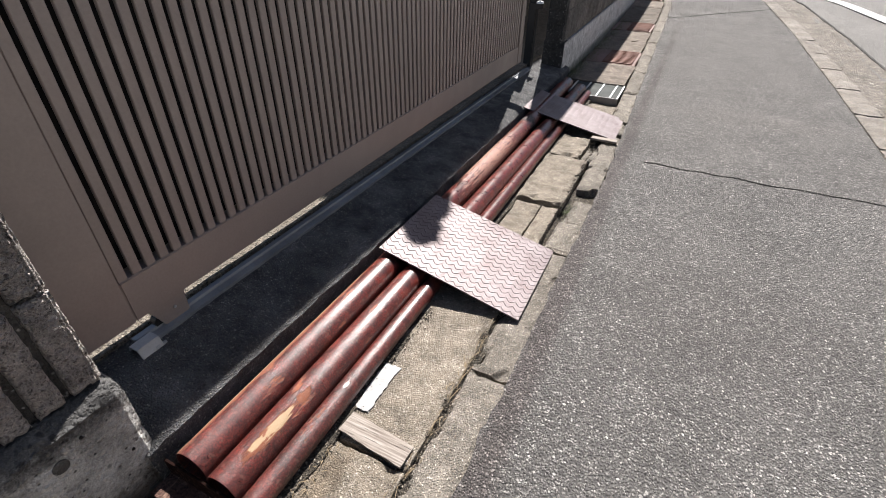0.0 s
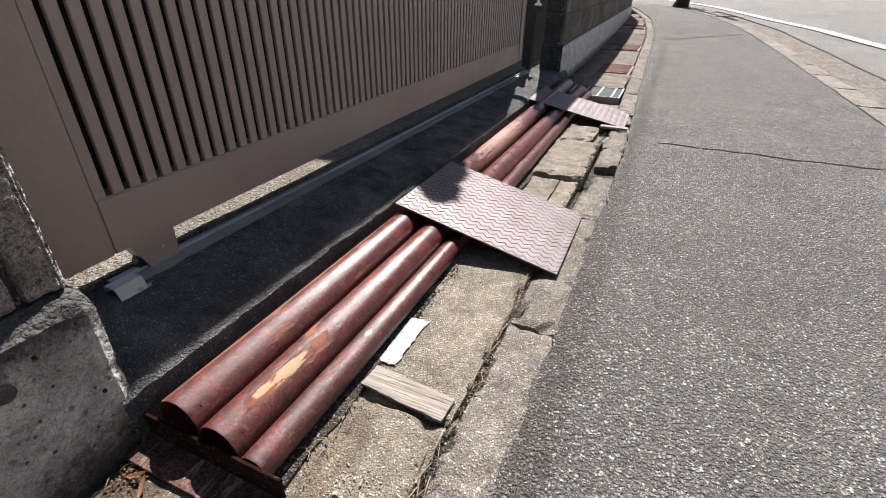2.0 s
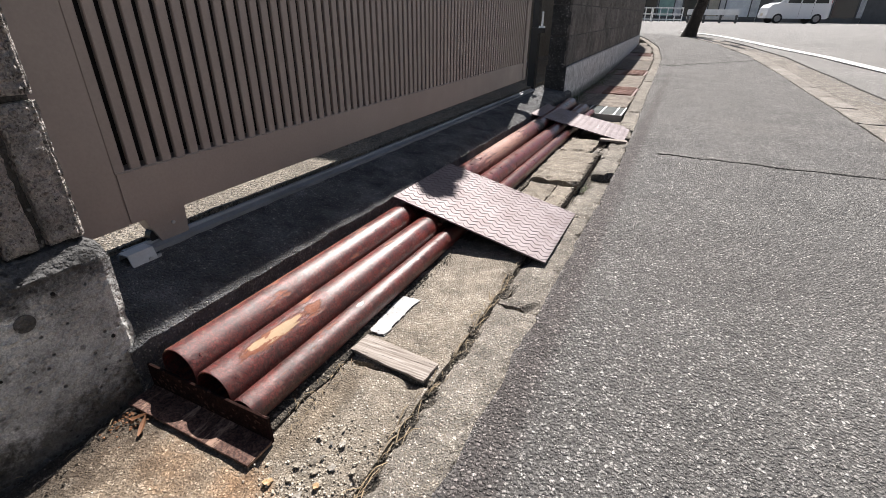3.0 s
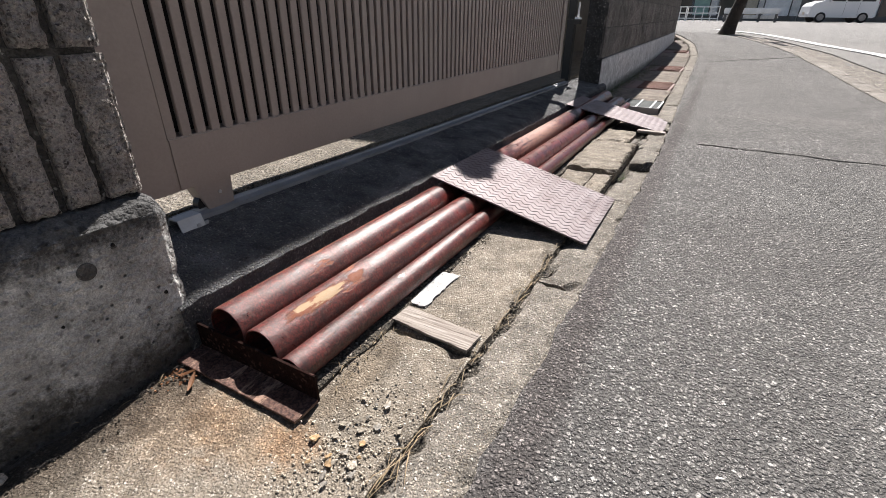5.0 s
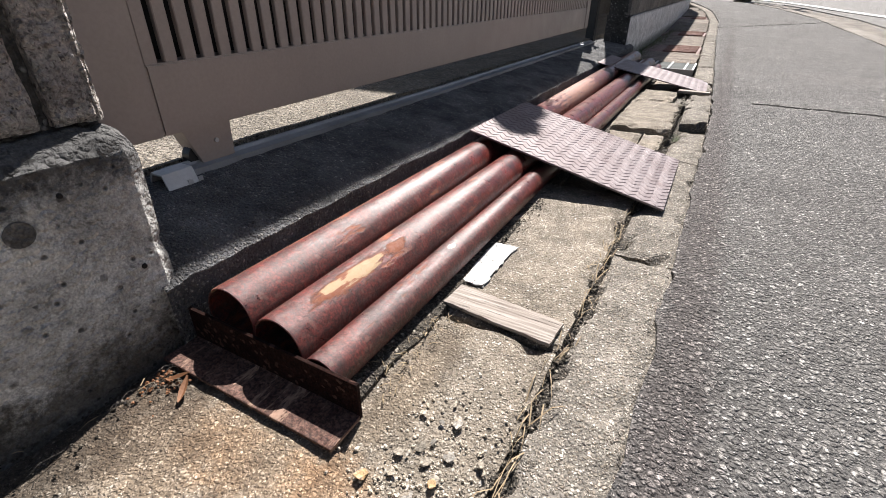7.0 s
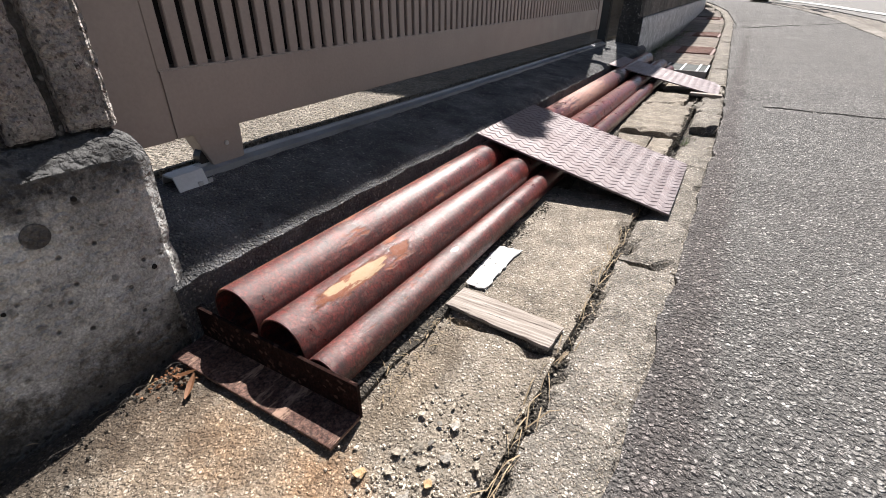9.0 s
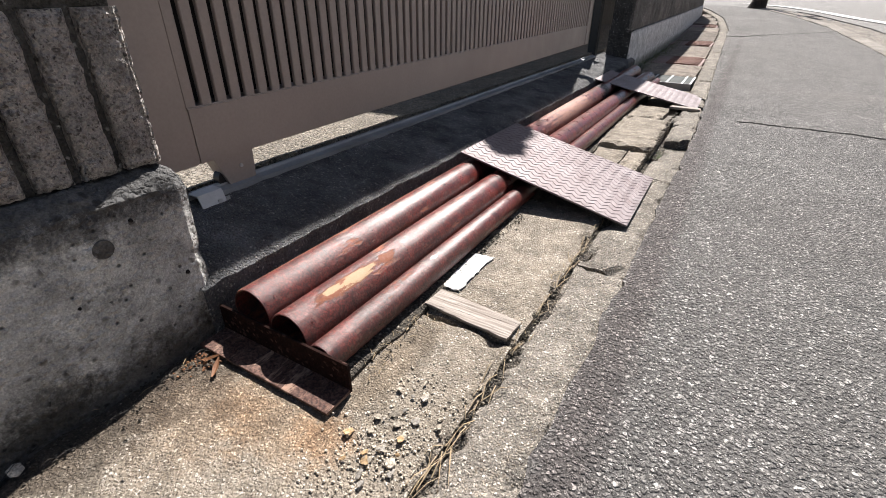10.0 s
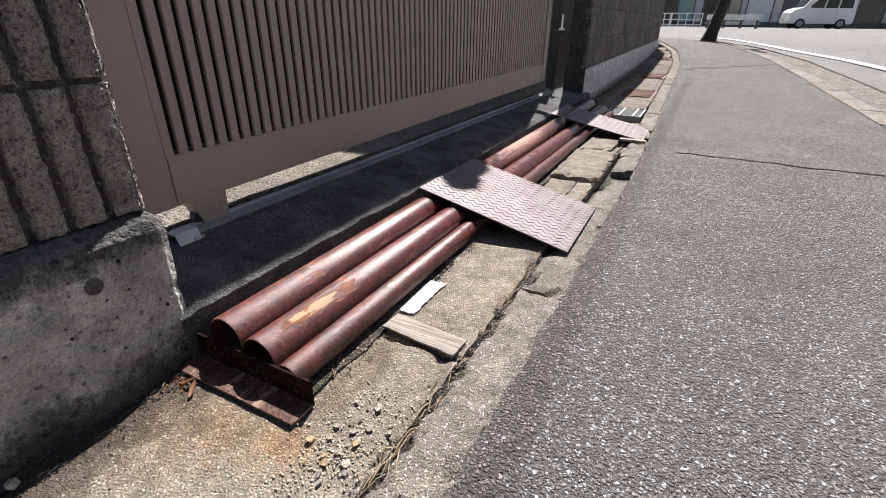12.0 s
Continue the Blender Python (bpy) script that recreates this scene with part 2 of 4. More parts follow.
OX, RU, OR = (0.036, 0.0072, 0.0062), (0.145, 0.0235, 0.017), (0.23, 0.072, 0.036)
TANP, ORP = (0.4, 0.275, 0.165), (0.2, 0.062, 0.028)
# the last patch paints the dark shadow band across the pipe's far part
PIPE_A = rusty("oxide_pipe", OX, RU, OR, 0.27, 0.6, [(-0.022, 0.3, 0.031, 0.011, 0.4, 0.011, OR), (-0.026, 0.3, 0.028, 0.005, 0.34, 0.005, TANP), (0.0, 1.6, 0.0, 0.05, 0.42, 0.05, (0.3, 0.155, 0.115)), (0.0, 2.17, 0.0, 0.05, 0.07, 0.05, (0.03, 0.022, 0.02))])
PIPE_B = rusty("scraped_pipe", OX, RU, OR, 0.27, 0.6, [(0.014, 0.125, 0.036, 0.013, 0.075, 0.022, ORP), (0.015, 0.145, 0.035, 0.0085, 0.042, 0.02, TANP), (0.01, 0.09, 0.037, 0.006, 0.02, 0.02, TANP), (0.016, 0.225, 0.034, 0.01, 0.022, 0.02, ORP)])
PIPE_C = rusty("narrow_oxide_pipe", (0.034, 0.0078, 0.0068), (0.12, 0.0225, 0.0175), OR, 0.28, 0.63, [(0.004, 0.31, 0.022, 0.006, 0.012, 0.008, (0.55, 0.5, 0.46))])
# upright leg carries shade in its colour, the flat leg sunlight and dust
ANGLE_SHADED = rusty("shaded_oxide_angle", (0.012, 0.004, 0.003), (0.022, 0.009, 0.007), (0.04, 0.016, 0.011), 0.8, 0.66, None, 0.15)
ANGLE_LIT = rusty("lit_dusty_oxide_angle", (0.055, 0.026, 0.02), (0.12, 0.07, 0.055), (0.26, 0.17, 0.13), 0.6, 0.54, None, 0.3)


def checker_metal():
    n = Nodes("checker_steel")
    base = n.ramp(n.noise(9, 8, 0.7), [(0.3, (0.128, 0.092, 0.092)), (0.5, (0.182, 0.148, 0.15)), (0.72, (0.24, 0.208, 0.212))])
    base = n.mix(0.6, base, n.ramp(n.noise(240, 4, 0.75), [(0.3, 0.6), (0.7, 1.3)]), "MULTIPLY")
    rust = n.ramp(n.noise(16, 7, 0.75), [(0.6, 0.0), (0.7, 0.5)])
    col = n.mix(rust, base, (0.17, 0.095, 0.085))
    r = n.ramp(n.noise(60, 5), [(0.3, 0.36), (0.7, 0.6)])
    return n.shine(col, r, 0.25, n.bump(n.noise(300, 4, 0.7), 0.0008), 0.5)


CHECKER = checker_metal()


def painted(name, color, rough=0.4, metal=0.0, vary=0.12, grain=60.0, relief=0.0004, streak=None):
    n = Nodes(name)
    co = n.scaled(*streak) if streak else None
    lo, hi = tuple(c * (1 - vary) for c in color), tuple(min(1.0, c * (1 + vary)) for c in color)
    col = n.ramp(n.noise(3.5 if not streak else 1.0, 7, 0.65, co), [(0.3, lo), (0.7, hi)])
    col = n.mix(0.3, col, n.ramp(n.noise(grain * 4, 3), [(0.3, 0.8), (0.7, 1.15)]), "MULTIPLY")
    r = n.ramp(n.noise(12, 5), [(0.3, max(0.03, rough - 0.08)), (0.7, rough + 0.1)])
    return n.shine(col, r, metal, n.bump(n.noise(grain, 4), relief))


BRONZE = painted("bronze_aluminium", (0.325, 0.273, 0.245), 0.42, 0.05, 0.1, 40)
# near black: shade of the slat gaps and air holes put into colour
HOLLOW_SHADE = painted("near_black_shade", (0.01, 0.008, 0.007), 0.8, 0.1)
GALV = painted("galvanised_steel", (0.45, 0.45, 0.46), 0.45, 0.5, 0.25)
ZINC = painted("dull_zinc", (0.3, 0.29, 0.29), 0.5, 0.6, 0.2)
RAILSTEEL = painted("worn_rail", (0.27, 0.28, 0.295), 0.45, 0.3, 0.35)
BLACK = painted("black_enamel", (0.014, 0.014, 0.015), 0.4)
WHITE = painted("white_enamel", (0.78, 0.78, 0.77), 0.35)
CARWHITE = painted("white_car_paint", (0.74, 0.75, 0.77), 0.2, 0, 0.02, 20, 0.0)
RUBBER = painted("tyre_rubber", (0.018, 0.018, 0.018), 0.8)
GLASSDARK = painted("tinted_glass", (0.02, 0.024, 0.028), 0.06, 0, 0.05, 10, 0.0)
LAMPCLEAR = painted("headlamp", (0.5, 0.52, 0.55), 0.1)
LAMPRED = painted("red_lens", (0.4, 0.02, 0.02), 0.2)
LINEPAINT = stony("line_paint", (0.62, 0.62, 0.6), (0.78, 0.78, 0.76), GREYS, 120, 0.06, 0.12, 0.003, 2)
GRATE = painted("rusty_grate", (0.22, 0.12, 0.095), 0.7, 0.2, 0.3)
BROWNLID = painted("brown_plate", (0.17, 0.105, 0.09), 0.7, 0.1, 0.3)
LIDGREEN = painted("dull_green_sheet", (0.045, 0.05, 0.048), 0.85, 0.1, 0.25)
FABRIC = painted("old_paint_scrap", (0.36, 0.36, 0.357), 0.8, 0, 0.25, 80, 0.001)
BARK = stony("bark", (0.05, 0.04, 0.034), (0.11, 0.09, 0.075), [(0, (0.04, 0.033, 0.03)), (1, (0.16, 0.13, 0.11))], 40, 0.4, 0.4, 0.02, 6)
LEAF = painted("leaf", (0.06, 0.1, 0.035), 0.5, 0, 0.4, 20)
MOSS = painted("weed", (0.07, 0.1, 0.03), 0.7, 0, 0.5, 30)
STRAW = painted("dry_straw", (0.24, 0.18, 0.11), 0.8, 0, 0.35, 30)
DEADLEAF = painted("dead_leaf", (0.2, 0.09, 0.04), 0.7, 0, 0.5, 60)
HOUSE = stony("house_render", (0.3, 0.27, 0.23), (0.38, 0.35, 0.3), TANS, 150, 0.1, 0.2, 0.002, 1)
SHOPGREY = painted("shop_panel", (0.7, 0.68, 0.65), 0.6, 0, 0.2)
GREYHOUSE = stony("grey_render", (0.36, 0.355, 0.34), (0.45, 0.44, 0.42), GREYS, 150, 0.05, 0.1, 0.002, 1)
SHOPDARK = painted("shop_dark", (0.11, 0.105, 0.1), 0.5, 0, 0.2)
SHOPTAN = painted("shop_tan", (0.5, 0.44, 0.34), 0.7, 0, 0.2)
GREENBOX = painted("pale_green", (0.3, 0.45, 0.38), 0.5)
RED = painted("red_enamel", (0.45, 0.05, 0.035), 0.4)


def timber():
    n = Nodes("weathered_timber")
    rings = n.noise(1.0, 6, 0.6, n.scaled(9, 210, 60))
    col = n.ramp(rings, [(0.3, (0.14, 0.112, 0.094)), (0.5, (0.265, 0.228, 0.198)), (0.72, (0.4, 0.362, 0.33))])
    crack = n.ramp(n.noise(1.0, 4, 0.7, n.scaled(14, 330, 60)), [(0.32, 0.25), (0.38, 1.0)])
    col = n.mix(1.0, col, crack, "MULTIPLY")
    return n.shine(col, 0.85, 0, n.bump(n.math("ADD", rings, crack), 0.002))


TIMBER = timber()


# ---- building helpers ----
def part(name, bm, material, parent=None, label="", smooth=False):
    """One mesh object from bm, under parent where one is given."""
    me = bpy.data.meshes.new(name)
    bmesh.ops.recalc_face_normals(bm, faces=bm.faces[:])
    bm.to_mesh(me)
    bm.free()
    me.materials.append(material)
    if smooth or len(me.polygons) > 400:
        for p in me.polygons:
            p.use_smooth = True
        me.set_sharp_from_angle(angle=radians(40 if smooth else 25))
    ob = new(name, me)
    if parent:
        ob.parent = parent
    if label:
        ob["label"] = label
    return ob


def empty(name, label, category, group="", kind="", at=(0, 0, 0)):
    ob = new(name)
    ob.empty_display_size = 0.05
    ob.location = at
    return tagged(ob, label, category, group, kind)


def box(bm, x0, x1, y0, y1, z0, z1, bevel=0.0, m=None):
    r = bmesh.ops.create_cube(bm, size=1.0, matrix=Matrix.Translation(((x0 + x1) / 2, (y0 + y1) / 2, (z0 + z1) / 2)) @ Matrix.Diagonal((abs(x1 - x0), abs(y1 - y0), abs(z1 - z0), 1)))
    vs = r["verts"]
    if bevel:
        es = list({e for v in vs for e in v.link_edges})
        b = bmesh.ops.bevel(bm, geom=es, offset=bevel, segments=2, affect="EDGES")
        vs = list({v for f in b["faces"] for v in f.verts} | {v for v in vs if v.is_valid})
    if m:
        bmesh.ops.transform(bm, matrix=m, verts=[v for v in vs if v.is_valid])
    return bm


def block(*a, **k):
    return box(bmesh.new(), *a, **k)


def slab(O, U, V, N, nu, nv, amp, drop, depth, seed, rag=0.0, freq=18.0, bm=None, chip=0.0):
    """A rough face: a grid over O + u U + v V, uneven by amp, with worn edges (drop), a ragged outline (rag), bitten edges (chip), and sides going back by depth."""
    bm = bm or bmesh.new()
    O, U, V, N = Vector(O), Vector(U), Vector(V), Vector(N).normalized()
    lu, lv = U.length, V.length
    off = Vector((seed * 7.31, seed * 3.77, seed * 1.93))
    grid = []
    for j in range(nv + 1):
        row = []
        for i in range(nu + 1):
            u, v = i / nu, j / nv
            p = O + U * u + V * v
            q = p * freq + off
            e = min(u * lu, (1 - u) * lu, v * lv, (1 - v) * lv)
            lim = max(min(lu, lv) * 0.22, 1e-4)
            k = max(0.0, 1 - e / min(lim, 0.03))
            up = noise.noise(q) * amp + noise.noise(q * 3.7) * amp * 0.6
            up -= drop * k * k * (1 + 0.9 * noise.noise(q * 1.7))
            if chip and e < 0.02:
                up -= chip * max(0.0, noise.noise(p * 23 + off * 1.3) - 0.15) * 2
            if rag:
                su = (i == 0) - (i == nu)
                sv = (j == 0) - (j == nv)
                a = abs(noise.noise(q * 0.9)) + 0.5 * abs(noise.noise(q * 3.1))
                p = p + U.normalized() * su * a * rag + V.normalized() * sv * a * rag
            row.append(bm.verts.new(p + N * up))
        grid.append(row)
    for j in range(nv):
        for i in range(nu):
            bm.faces.new((grid[j][i], grid[j][i + 1], grid[j + 1][i + 1], grid[j + 1][i]))
    rim = grid[0] + [r[-1] for r in grid[1:]] + grid[-1][-2::-1] + [r[0] for r in grid[-2:0:-1]]
    back = [bm.verts.new(v.co - N * (depth + (v.co - O).dot(N))) for v in rim]
    for a in range(len(rim)):
        b = (a + 1) % len(rim)
        bm.faces.new((rim[b], rim[a], back[a], back[b]))
    bm.faces.new(back)
    return bm


def sheet(ys, left, right, nx, height, bm=None, skirt=0.0, power=1.0):
    """A sheet between two lines left(y) and right(y), with its height(x, y)."""
    bm = bm or bmesh.new()
    rows = []
    for y in ys:
        a, b = left(y), right(y)
        rows.append([bm.verts.new((a + (b - a) * (i / nx) ** power, y, height(a + (b - a) * (i / nx) ** power, y))) for i in range(nx + 1)])
    for r, s in zip(rows, rows[1:]):
        for i in range(nx):
            bm.faces.new((r[i], r[i + 1], s[i + 1], s[i]))
    if skirt:
        for k in (0, -1):
            low = [bm.verts.new(r[k].co - Vector((0, 0, skirt))) for r in rows]
            for i in range(len(rows) - 1):
                bm.faces.new((rows[i][k], rows[i + 1][k], low[i + 1], low[i]))
    return bm


def tube(bm, p, q, r0, r1, sides=12, cap=True):
    p, q = Vector(p), Vector(q)
    d = q - p
    m = Matrix.Translation((p + q) / 2) @ d.to_track_quat("Z", "Y").to_matrix().to_4x4()
    bmesh.ops.create_cone(bm, cap_ends=cap, segments=sides, radius1=r0, radius2=r1, depth=d.length, matrix=m)
    return bm


def loft(bm, rings):
    """Skin closed rings of equal length, with flat ends."""
    vs = [[bm.verts.new(p) for p in r] for r in rings]
    n = len(vs[0])
    for a, b in zip(vs, vs[1:]):
        for i in range(n):
            bm.faces.new((a[i], a[(i + 1) % n], b[(i + 1) % n], b[i]))
    bm.faces.new(vs[0][::-1])
    bm.faces.new(vs[-1])
    return bm


# ---- the lie of the land ----
def rise(y):
    k = min(max((y - 5) / 8, 0), 1)
    return 0.18 * k * k * (3 - 2 * k)


def fall(y):
    """The gutter's slow fall away along the wall."""
    return -0.011 * max(0.0, y - 0.4) if y < 3 else -0.0286 + (rise(y) if y > 5 else 0)


def edge_x(y):
    return float(np.interp(y, [-4, 0, 2, 2.7, 4.69, 7.6, 9.37, 11, 11.93, 13.5], [-0.187, -0.184, -0.172, -0.19, -0.25, -0.33, -0.49, -0.81, -1.03, -1.6]))


def road_edge(y):
    return float(np.interp(y, [-6, 2.8, 4.4, 6.3, 8.35, 10.3, 12, 13.5], [1.06, 1.02, 1.0, 0.95, 0.78, 0.37, -0.1, -0.8]))


def gutter_edge(y):
    return road_edge(y) + float(np.interp(y, [-6, 5, 8, 10.5, 13.5], [0.5, 0.48, 0.46, 0.42, 0.35]))


def line_x(y):
    return float(np.interp(y, [-6, 0, 3, 5, 6.5, 7.6, 8.6, 10, 11.7, 13.6, 16], [2.95, 2.8, 2.62, 2.42, 2.2, 1.96, 1.73, 1.22, 0.76, 0.28, -0.4]))


def wall_face(y):
    return -0.775 - 0.02 * (y - 3.48)


# ground: one sheet to the horizon, sunk below the pavement and the gutter
xs = [-400, -150, -60, -25, -12, -8, -6] + [-5 + 0.125 * i for i in range(72)] + [4.5, 6, 9, 14, 25, 60, 150, 400]
ys = [-300, -100, -40, -20, -12] + [-8 + 0.125 * i for i in range(192)] + [17, 20, 25, 30, 40, 60, 100, 200, 500]
bm = bmesh.new()
rows = []
for y in ys:
    r = []
    for x in xs:
        sunk = x < gutter_edge(y) - 0.1 and y < 12.6
        r.append(bm.verts.new((x, y, rise(y) - (0.2 if sunk else 0.006) + 0.004 * noise.noise((x * 0.7, y * 0.7, 3)))))
    rows.append(r)
for a, b in zip(rows, rows[1:]):
    for i in range(len(xs) - 1):
        bm.faces.new((a[i], a[i + 1], b[i + 1], b[i]))
tagged(part("ground", bm, ROADTOP), "grey asphalt road reaching to the horizon", "road", kind="structure")

# pavement of coarse asphalt with a ragged edge beside the kerb
ys = [-4 + 0.1 * i for i in range(31)] + [-0.9 + 0.02 * i for i in range(190)] + [2.9 + 0.06 * i for i in range(60)] + [6.5 + 0.15 * i for i in range(46)]
tagged(part("pavement", sheet(ys, lambda y: edge_x(y) - 0.004 + 0.012 * noise.noise((y * 9, 0, 5)) + 0.007 * noise.noise((y * 37, 0, 2)), road_edge, 40,
    lambda x, y: rise(y) + 0.004 * noise.noise((x * 3, y * 3, 1)) + (0.003 * noise.noise((x * 40, y * 40, 9)) if y < 3 else 0) - 0.006 * max(0, 1 - (x - edge_x(y)) / 0.03), skirt=0.12, power=1.7), ASPHALT),
    "grey coarse asphalt pavement with pale stone chips and cracks", "pavement", kind="structure")

# cracks across the pavement, as thin raised seams of worn tar
def seam(x0, y0, x1, y1, w, seed):
    bm = bmesh.new()
    n = 60
    a = []
    for i in range(n + 1):
        t = i / n
        x, y = x0 + (x1 - x0) * t, y0 + (y1 - y0) * t + 0.018 * noise.noise((t * 9, seed, 0))
        h = rise(y) + 0.0045 + 0.004 * noise.noise((x * 3, y * 3, 1))
        ww = w * (0.6 + 0.8 * abs(noise.noise((t * 23, seed, 4))))
        a.append((bm.verts.new((x, y - ww, h - 0.004)), bm.verts.new((x, y, h)), bm.verts.new((x, y + ww, h - 0.004))))
    for p, q in zip(a, a[1:]):
        bm.faces.new((p[0], q[0], q[1], p[1]))
        bm.faces.new((p[1], q[1], q[2], p[2]))
    return bm


TAR = stony("tar_seam", (0.05, 0.047, 0.045), (0.1, 0.095, 0.09), GREYS, 150, 0.1, 0.3, 0.004, 9)
for k, (a, b, c, d, w) in enumerate([(-0.04, 2.27, 1.0, 2.3, 0.006), (-0.31, 6.6, 0.84, 7.8, 0.006)]):
    tagged(part("pavement_seam", seam(a, b, c, d, w, k), TAR), "dark tar seam across the asphalt pavement", "seam", kind="structure")

# pale kerb blocks and concrete gutter on the road side
y, k = -3.0, 0
road_kerb = empty("road_kerb", "row of pale flush kerb stones along the road", "kerb", kind="structure")
while y < 11.4:
    a, b = road_edge(y + 0.006), road_edge(y + 0.594)
    part("kerb_stone", slab((a, y + 0.006, rise(y) + 0.012 + 0.004 * noise.noise((k, 0, 0))), (0.15, 0, 0), (b - a, 0.588, rise(y + 0.6) - rise(y)), (0, 0, 1), 4, 10, 0.003, 0.006, 0.16, k, 0.006), ROADKERB, road_kerb)
    y, k = y + 0.6, k + 1
tagged(part("gutter", sheet([-4 + 0.1 * i for i in range(155)], lambda y: road_edge(y) + 0.152, gutter_edge, 6,
    lambda x, y: rise(y) + 0.004 - 0.02 * math.sin(3.14 * min(1, (x - road_edge(y)) / 0.5)) + 0.004 * noise.noise((x * 12, y * 12, 0)), skirt=0.1), ROADGUT), "rough concrete road gutter", "gutter", kind="structure")
tagged(part("gutter_seam", sheet([-4 + 0.08 * i for i in range(190)], lambda y: gutter_edge(y) - 0.008 + 0.01 * noise.noise((y * 5, 0, 0)), lambda y: gutter_edge(y) + 0.012 + 0.01 * noise.noise((y * 6, 3, 0)), 1, lambda x, y: rise(y) + 0.006, skirt=0.01), TAR), "dark seam between gutter and road", "seam", kind="structure")
tagged(part("road_line", sheet([-6 + 0.15 * i for i in range(147)], lambda y: line_x(y) - 0.075, lambda y: line_x(y) + 0.1, 2, lambda x, y: rise(y) + 0.006, skirt=0.004), LINEPAINT), "white painted edge line on the road", "road line", kind="structure")

# soil in the bottom of the gutter
tagged(part("gutter_bed", sheet([-1.5 + 0.03 * i for i in range(165)], lambda y: -0.76, lambda y: edge_x(y) + 0.02, 18,
    lambda x, y: fall(y) - (0.048 if 1.2 < y < 1.72 else 0.034) + 0.012 * noise.noise((x * 14, y * 14, 2)) + 0.006 * noise.noise((x * 50, y * 50, 2))), SOIL), "dark damp soil in the gutter", "soil", kind="structure")

# gate apron: rough concrete rising from its front lip to the rail
def apron_z(x, y):
    t = min(max((-0.717 - x) / 0.22, 0), 1)
    lip = max(0.0, 1 - (-0.717 - x) / 0.03)
    return 0.103 + 0.034 * t - 0.011 * (y - 0.6) - 0.016 * lip + 0.003 * noise.noise((x * 30, y * 30, 0)) + 0.0025 * noise.noise((x * 9, y * 9, 7)) + 0.006 * lip * noise.noise((x * 60, y * 45, 3))


bm = sheet([0.2 + 0.02 * i for i in range(170)], lambda y: -0.717 - 0.012 * (y - 0.2) / 3 + 0.006 * noise.noise((y * 13, 1, 0)), lambda y: -1.0, 26, apron_z, skirt=0.2)
tagged(part("gate_apron", bm, APRON), "dark rough concrete apron under the gate", "concrete", kind="structure")
tagged(part("yard", sheet([-2 + 0.1 * i for i in range(140)], lambda y: -0.968, lambda y: -8.0, 30, lambda x, y: 0.149 - 0.009 * (y - 0.6) * (y < 4) - 0.03 * (y >= 4) + 0.006 * noise.noise((x * 6, y * 6, 0)), skirt=0.06), YARD),
    "pale gravelly yard behind the gate", "yard", kind="structure")

# ---- near wall end: concrete plinth and fluted split blocks ----
wall_a = empty("wall_near", "short wall of fluted split blocks on a concrete plinth", "wall", kind="structure")
def swept(profile, y1, y0, near, seed):
    """A worn concrete body with the given x-z outline, from y1 back to y0, dense over its first `near` metres."""
    pts = []
    for (xa, za), (xb, zb) in zip(profile, profile[1:]):
        n = max(1, int(math.hypot(xb - xa, zb - za) / 0.01))
        pts += [(xa + (xb - xa) * i / n, za + (zb - za) * i / n) for i in range(n)]
    pts.append(profile[-1])
    cx, cz = sum(p[0] for p in profile) / len(profile), sum(p[1] for p in profile) / len(profile)
    ys = [y1 - 0.004 * i for i in range(5)]
    while ys[-1] > y1 - near:
        ys.append(ys[-1] - 0.011)
    while ys[-1] > y0:
        ys.append(ys[-1] - 0.06)
    bm = bmesh.new()
    rows = []
    for j, y in enumerate(ys):
        row = []
        for x, z in pts:
            q = Vector((x, y, z)) * 26 + Vector((seed, 0, 0))
            top = max(0.0, 1 - abs(z - 0.27) / 0.03)
            d = 0.0022 * noise.noise(q * 0.5) + 0.0016 * noise.noise(q * 2.2) + top * 0.006 * noise.noise(q * 1.6)
            d -= 0.013 * max(0.0, 1 - j / 4) + (0.012 * max(0.0, noise.noise(q * 1.1) - 0.1) if y > y1 - 0.03 else 0)
            v = Vector((x - cx, 0, z - cz)).normalized()
            row.append(bm.verts.new((x + v.x * d, y, z + v.z * d)))
        rows.append(row)
    for p, q in zip(rows, rows[1:]):
        for i in range(len(pts) - 1):
            bm.faces.new((p[i], p[i + 1], q[i + 1], q[i]))
    bm.faces.new(rows[0])
    return bm


part("plinth", swept([(-0.912, -0.12), (-0.912, 0.286), (-0.748, 0.286), (-0.731, 0.275), (-0.7225, 0.262), (-0.7215, -0.12)], 0.226, -1.7, 0.5, 4), PLINTH, wall_a, "stained grey concrete plinth with pits, darker along its top and foot")
bm = bmesh.new()
tube(bm, (-0.729, 0.098, 0.212), (-0.7195, 0.098, 0.212), 0.0125, 0.0125, 20)
part("form_tie_plug", bm, MORTAR, wall_a, "round dark mortar plug")
# near-black discs stand in for the shade inside small air holes
for i, (hy, hz, hr) in enumerate([(0.14, 0.235, 0.003), (0.19, 0.13, 0.004), (0.05, 0.15, 0.0025), (-0.06, 0.2, 0.003)]):
    bm = bmesh.new()
    tube(bm, (-0.7235, hy, hz), (-0.7198, hy, hz), hr, hr * 0.7, 9)
    part("air_hole", bm, HOLLOW_SHADE, wall_a)
part("core", block(-0.892, -0.7625, -1.68, 0.214, 0.272, 0.69), MORTAR, wall_a, "grey mortar joints")
part("cap", block(-0.91, -0.742, -1.68, 0.222, 0.692, 0.86, 0.006), PLINTH, wall_a, "concrete coping")


